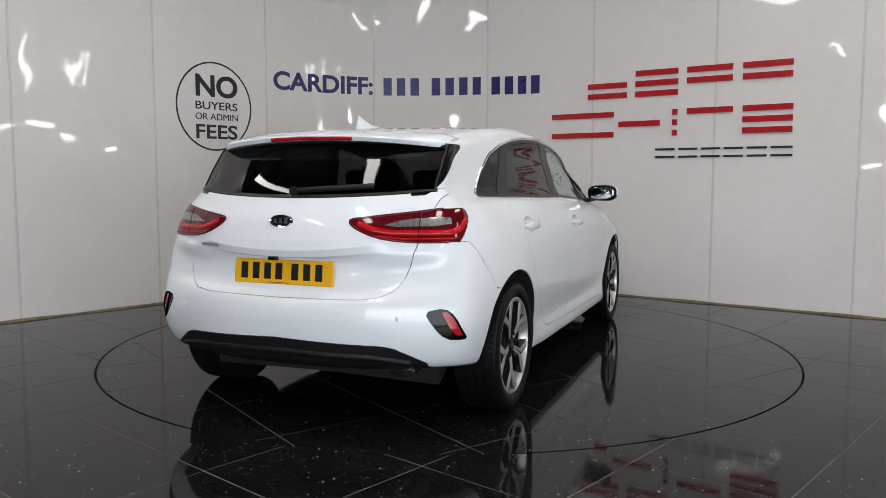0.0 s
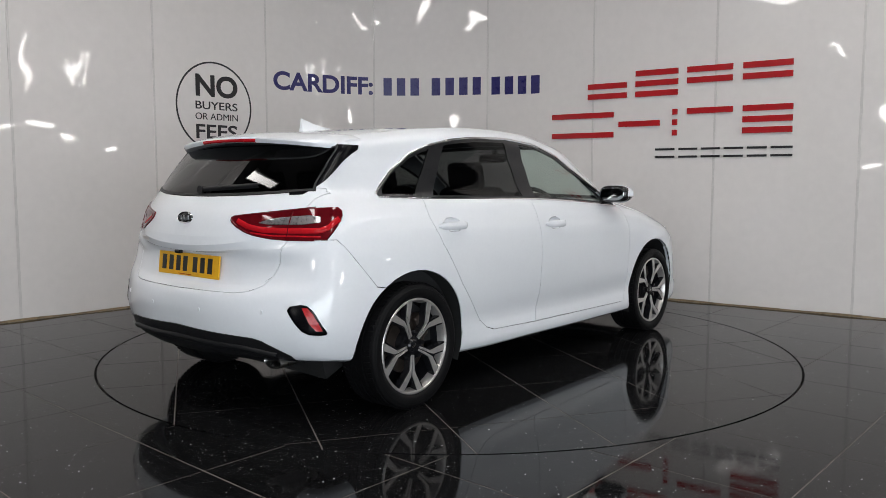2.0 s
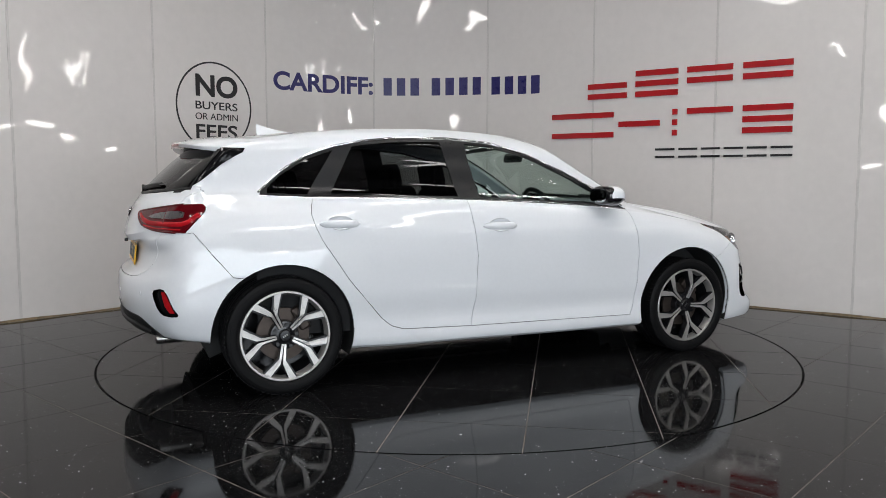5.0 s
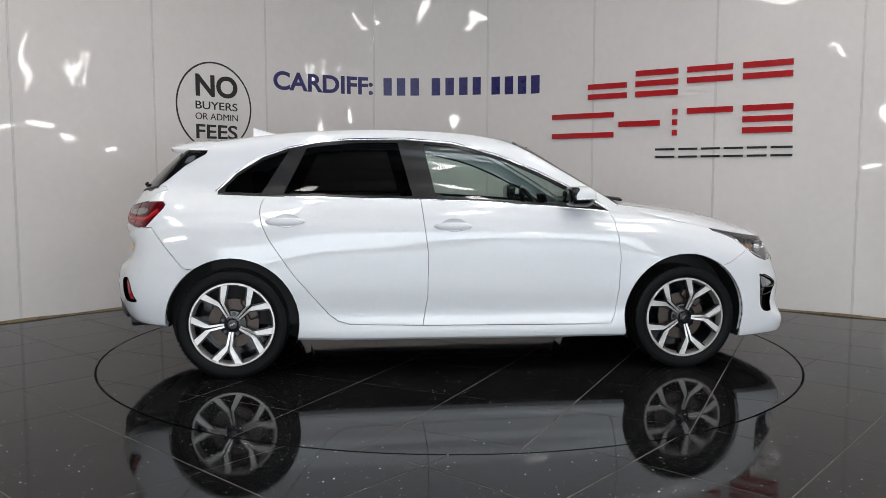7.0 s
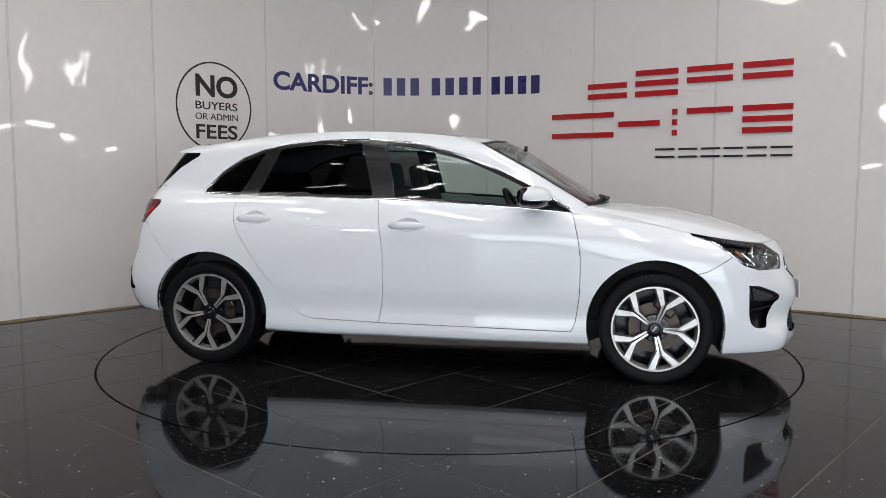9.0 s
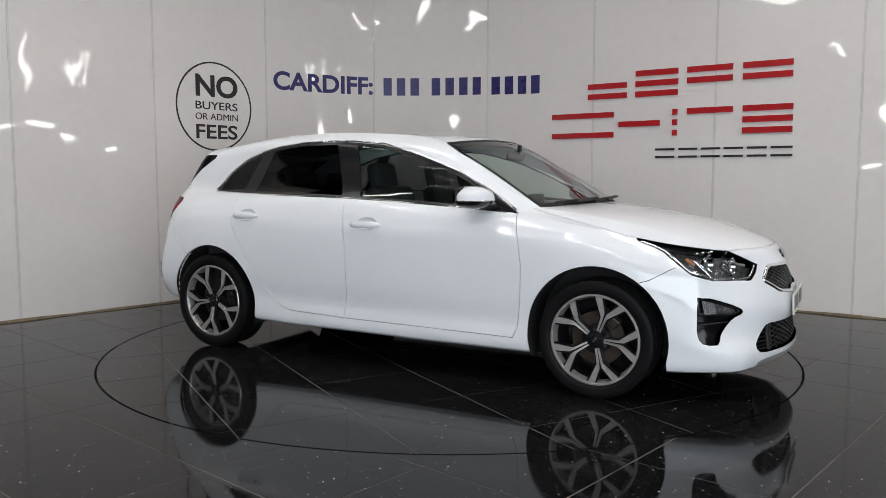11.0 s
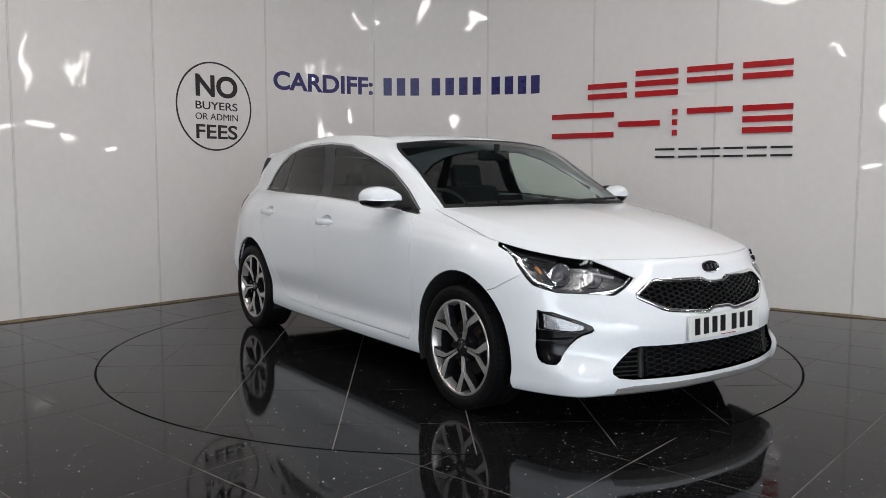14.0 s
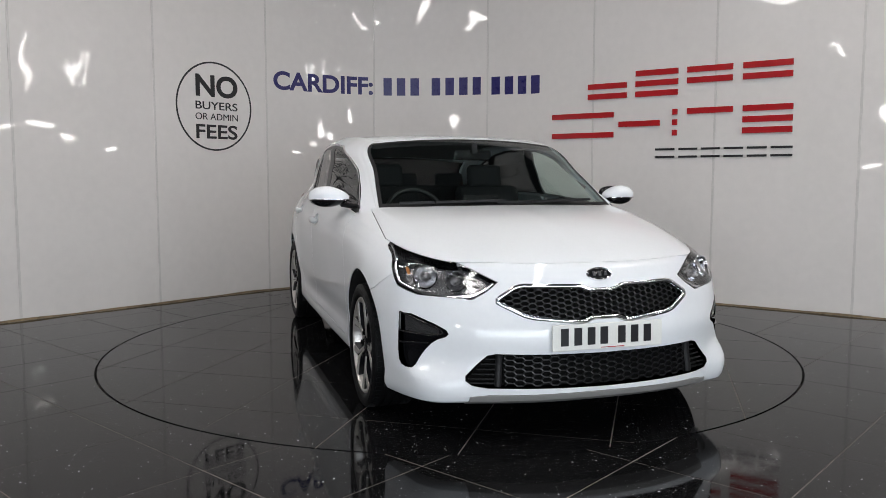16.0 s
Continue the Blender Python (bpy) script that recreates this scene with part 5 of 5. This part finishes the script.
    bm = bmesh.new()
    V = grid_mesh(bm, P)
    bm.faces.new(V[0])
    bm.faces.new(V[-1][::-1])
    bmesh.ops.recalc_face_normals(bm, faces=bm.faces)
    smooth(part("aerial_fin", bm, PAINT, car), 40)
    # wipers
    bm = bmesh.new()
    arm = []
    for f in np.linspace(0, 1, 9):
        q, n = skin(0.02 + 0.37 * f, 1.072 + 0.022 * f, "rear")
        arm.append((Vector((q.x, -q.y, q.z)) + Vector((n.x, -n.y, n.z)) * 0.006, Vector((n.x, -n.y, n.z))))
    bm.free()
    bm = tube(arm, 0.022, 0.014)
    a = arm[0][0]
    cyl(bm, Matrix.Translation(a) @ Matrix.Rotation(math.pi / 2, 4, "Y"), 0.022, 0.018, 0.03, 16)
    part("rear_wiper", bm, BLACKPL, gate)
    for y0, y1 in ((-0.60, -0.02), (-0.05, 0.52)):
        bm = bmesh.new()
        p, q = Vector((1.045 - 0.10 * abs(y0) ** 2, y0, 0.995)), Vector((1.05 - 0.12 * abs(y1) ** 2, y1, 1.008))
        d = q - p
        m = Matrix.Translation((p + q) / 2) @ d.to_track_quat("X", "Z").to_matrix().to_4x4()
        box(bm, 0, 0, 0.004, d.length, 0.014, 0.014, m)
        box(bm, 0.1, -0.03, 0.004, d.length * 0.7, 0.018, 0.012, m @ Matrix.Rotation(0.09, 4, "Z"))
        part("wiper", bm, BLACKPL, car)
    # tail pipe
    bm = bmesh.new()
    P = []
    for a in np.linspace(0, 2 * math.pi, 32, endpoint=False):
        c, s_ = math.cos(a), math.sin(a)
        P.append([(x, -0.545 + ry * c, 0.295 + rz * s_) for x, ry, rz in ((-1.72, 0.05, 0.028), (-1.935, 0.064, 0.034), (-1.941, 0.061, 0.031), (-1.935, 0.057, 0.028), (-1.84, 0.046, 0.023), (-1.84, 0.001, 0.001))])
    grid_mesh(bm, P, True)
    smooth(part("exhaust_tip", bm, SATIN, car, "oval chrome exhaust tip"), 40)
    part("silencer", bevelled(-1.62, -0.1, 0.41, 0.26, 0.7, 0.12, 0.04), DARK, car)
    for y in (-0.56, -0.2, 0.2, 0.56):
        p, n = skin(abs(y), 0.52 if abs(y) < 0.3 else 0.535, "rear")
        bm = bmesh.new()
        cyl(bm, Matrix.Translation((p.x - 0.0005, y, p.z)) @ Matrix.Rotation(math.pi / 2, 4, "Y"), 0.011, 0.011, 0.003, 20)
        part("parking_sensor", bm, PAINT, rb)
    interior(car)
    return car


car = build_car()


# ---- signs on the wall ----
def text_mesh(body, s0, s1, z0, z1, out, depth, bold=0.0):
    """Letters of the built-in font, fitted into a box along the wall."""
    cu = bpy.data.curves.new("letters", "FONT")
    cu.body, cu.offset, cu.resolution_u, cu.extrude = body, bold, 6, 0.01
    ob = new("letters", cu)
    bpy.context.view_layer.update()
    me = bpy.data.meshes.new_from_object(ob.evaluated_get(bpy.context.evaluated_depsgraph_get()))
    bpy.data.objects.remove(ob)
    bpy.data.curves.remove(cu)
    bm = bmesh.new()
    bm.from_mesh(me)
    bpy.data.meshes.remove(me)
    xs, ys = [v.co.x for v in bm.verts], [v.co.y for v in bm.verts]
    a, b, c, d = min(xs), max(xs), min(ys), max(ys)
    for v in bm.verts:
        f, g = (v.co.x - a) / (b - a), (v.co.y - c) / (d - c)
        v.co = on_wall(s0 + f * (s1 - s0), z0 + g * (z1 - z0), out + (depth if v.co.z > 0 else 0))
    return bm


def wall_block(bm, s0, s1, z0, z1, out, depth, n=6, tilt=0.0):
    S = np.linspace(s0, s1, n)
    P = [[on_wall(s, z, out + o) for z, o in ((z0, 0), (z0, depth), (z1, depth), (z1, 0))] for s in S]
    V = grid_mesh(bm, P)
    bm.faces.new(V[0])
    bm.faces.new(V[-1][::-1])


def build_signs():
    sign = tagged(new("round_sign"), "black ring sign with no fees lettering on white wall", "sign")
    bm = bmesh.new()
    P = []
    for a in np.linspace(0, 2 * math.pi, 96, endpoint=False):
        c, s_ = math.cos(a), math.sin(a)
        P.append([on_wall(4.127 + 0.404 * r * c, 1.803 + 0.414 * r * s_, o) for r, o in ((1.0, 0.001), (1.0, 0.004), (0.962, 0.004), (0.962, 0.001))])
    grid_mesh(bm, P, True)
    part("ring", bm, BLACKINK, sign)
    for body, z0, z1, s0, s1, bold in (("NO", 1.888, 2.095, 3.93, 4.382, 0.03), ("BUYERS", 1.772, 1.846, 3.925, 4.377, 0.008), ("OR ADMIN", 1.676, 1.738, 3.921, 4.379, 0.0), ("FEES", 1.500, 1.634, 3.925, 4.371, 0.018)):
        bm = text_mesh(body, s0, s1, z0, z1, 0.001, 0.003, bold)
        part("lettering", bm, BLACKINK, sign)
    line = tagged(new("contact_sign"), "navy blue vinyl town name and bars on white wall", "sign")
    part("lettering", text_mesh("CARDIFF:", 4.780, 5.868, 2.014, 2.202, 0.001, 0.002, 0.030), NAVY, line)
    for s0, s1, n in ((5.975, 6.378, 3), (6.484, 7.028, 4), (7.123, 7.697, 4)):
        step = (s1 - s0 + 0.03) / n
        for k in range(n):
            a = s0 + k * step
            dz = -0.022 * max(0, (a - 6.9) / 0.8)
            bm = bmesh.new()
            wall_block(bm, a + 0.012, a + step - 0.042, 2.012 + dz, 2.196 + dz, 0.001, 0.002)
            part("number_bar", bm, NAVY, line)
    logo = tagged(new("dealer_sign"), "raised red and black sign of plain bars on wall", "sign")
    for nm, z0, z1, spans, mm, use in (("red_bar", 1.892, 2.135, ((8.222, 8.615), (8.704, 9.108), (9.192, 9.593), (9.681, 10.087)), REDSIGN, ((0, 1), (0, 1, 2), (1, 2), (1, 2))),
                                  ("red_bar", 1.524, 1.766, ((7.84, 8.489), (8.543, 8.944), (9.065, 9.109), (9.20, 9.603), (9.688, 10.098)), REDSIGN, ((0, 2), (1,), (0, 1, 2), (2,), (0, 1, 2))),
                                  ("black_bar", 1.321, 1.410, ((8.907, 9.09), (9.128, 9.299), (9.333, 9.50), (9.534, 9.70), (9.733, 9.897), (9.929, 10.105)), BLACKINK, ((0, 2),) * 6)):
        t = (z1 - z0) * 0.215
        for (a, b), rows in zip(spans, use):
            for z in [(z0, (z0 + z1) / 2 - t / 2, z1 - t)[k] for k in rows]:
                bm = bmesh.new()
                wall_block(bm, a, b, z, z + t, 0.001, 0.02 if mm is REDSIGN else 0.012, 8)
                bmesh.ops.recalc_face_normals(bm, faces=bm.faces)
                part(nm, bm, mm, logo)


build_signs()


def motions():
    rows = [(t, pose(0, 0, 0, 0, 0, 68.215 - 8.7575 * t)) for t in range(17)]
    walk(turntable, rows)
    walk(car, [(t, m @ pose(-0.005, -0.006, 0)) for t, m in rows])


motions()
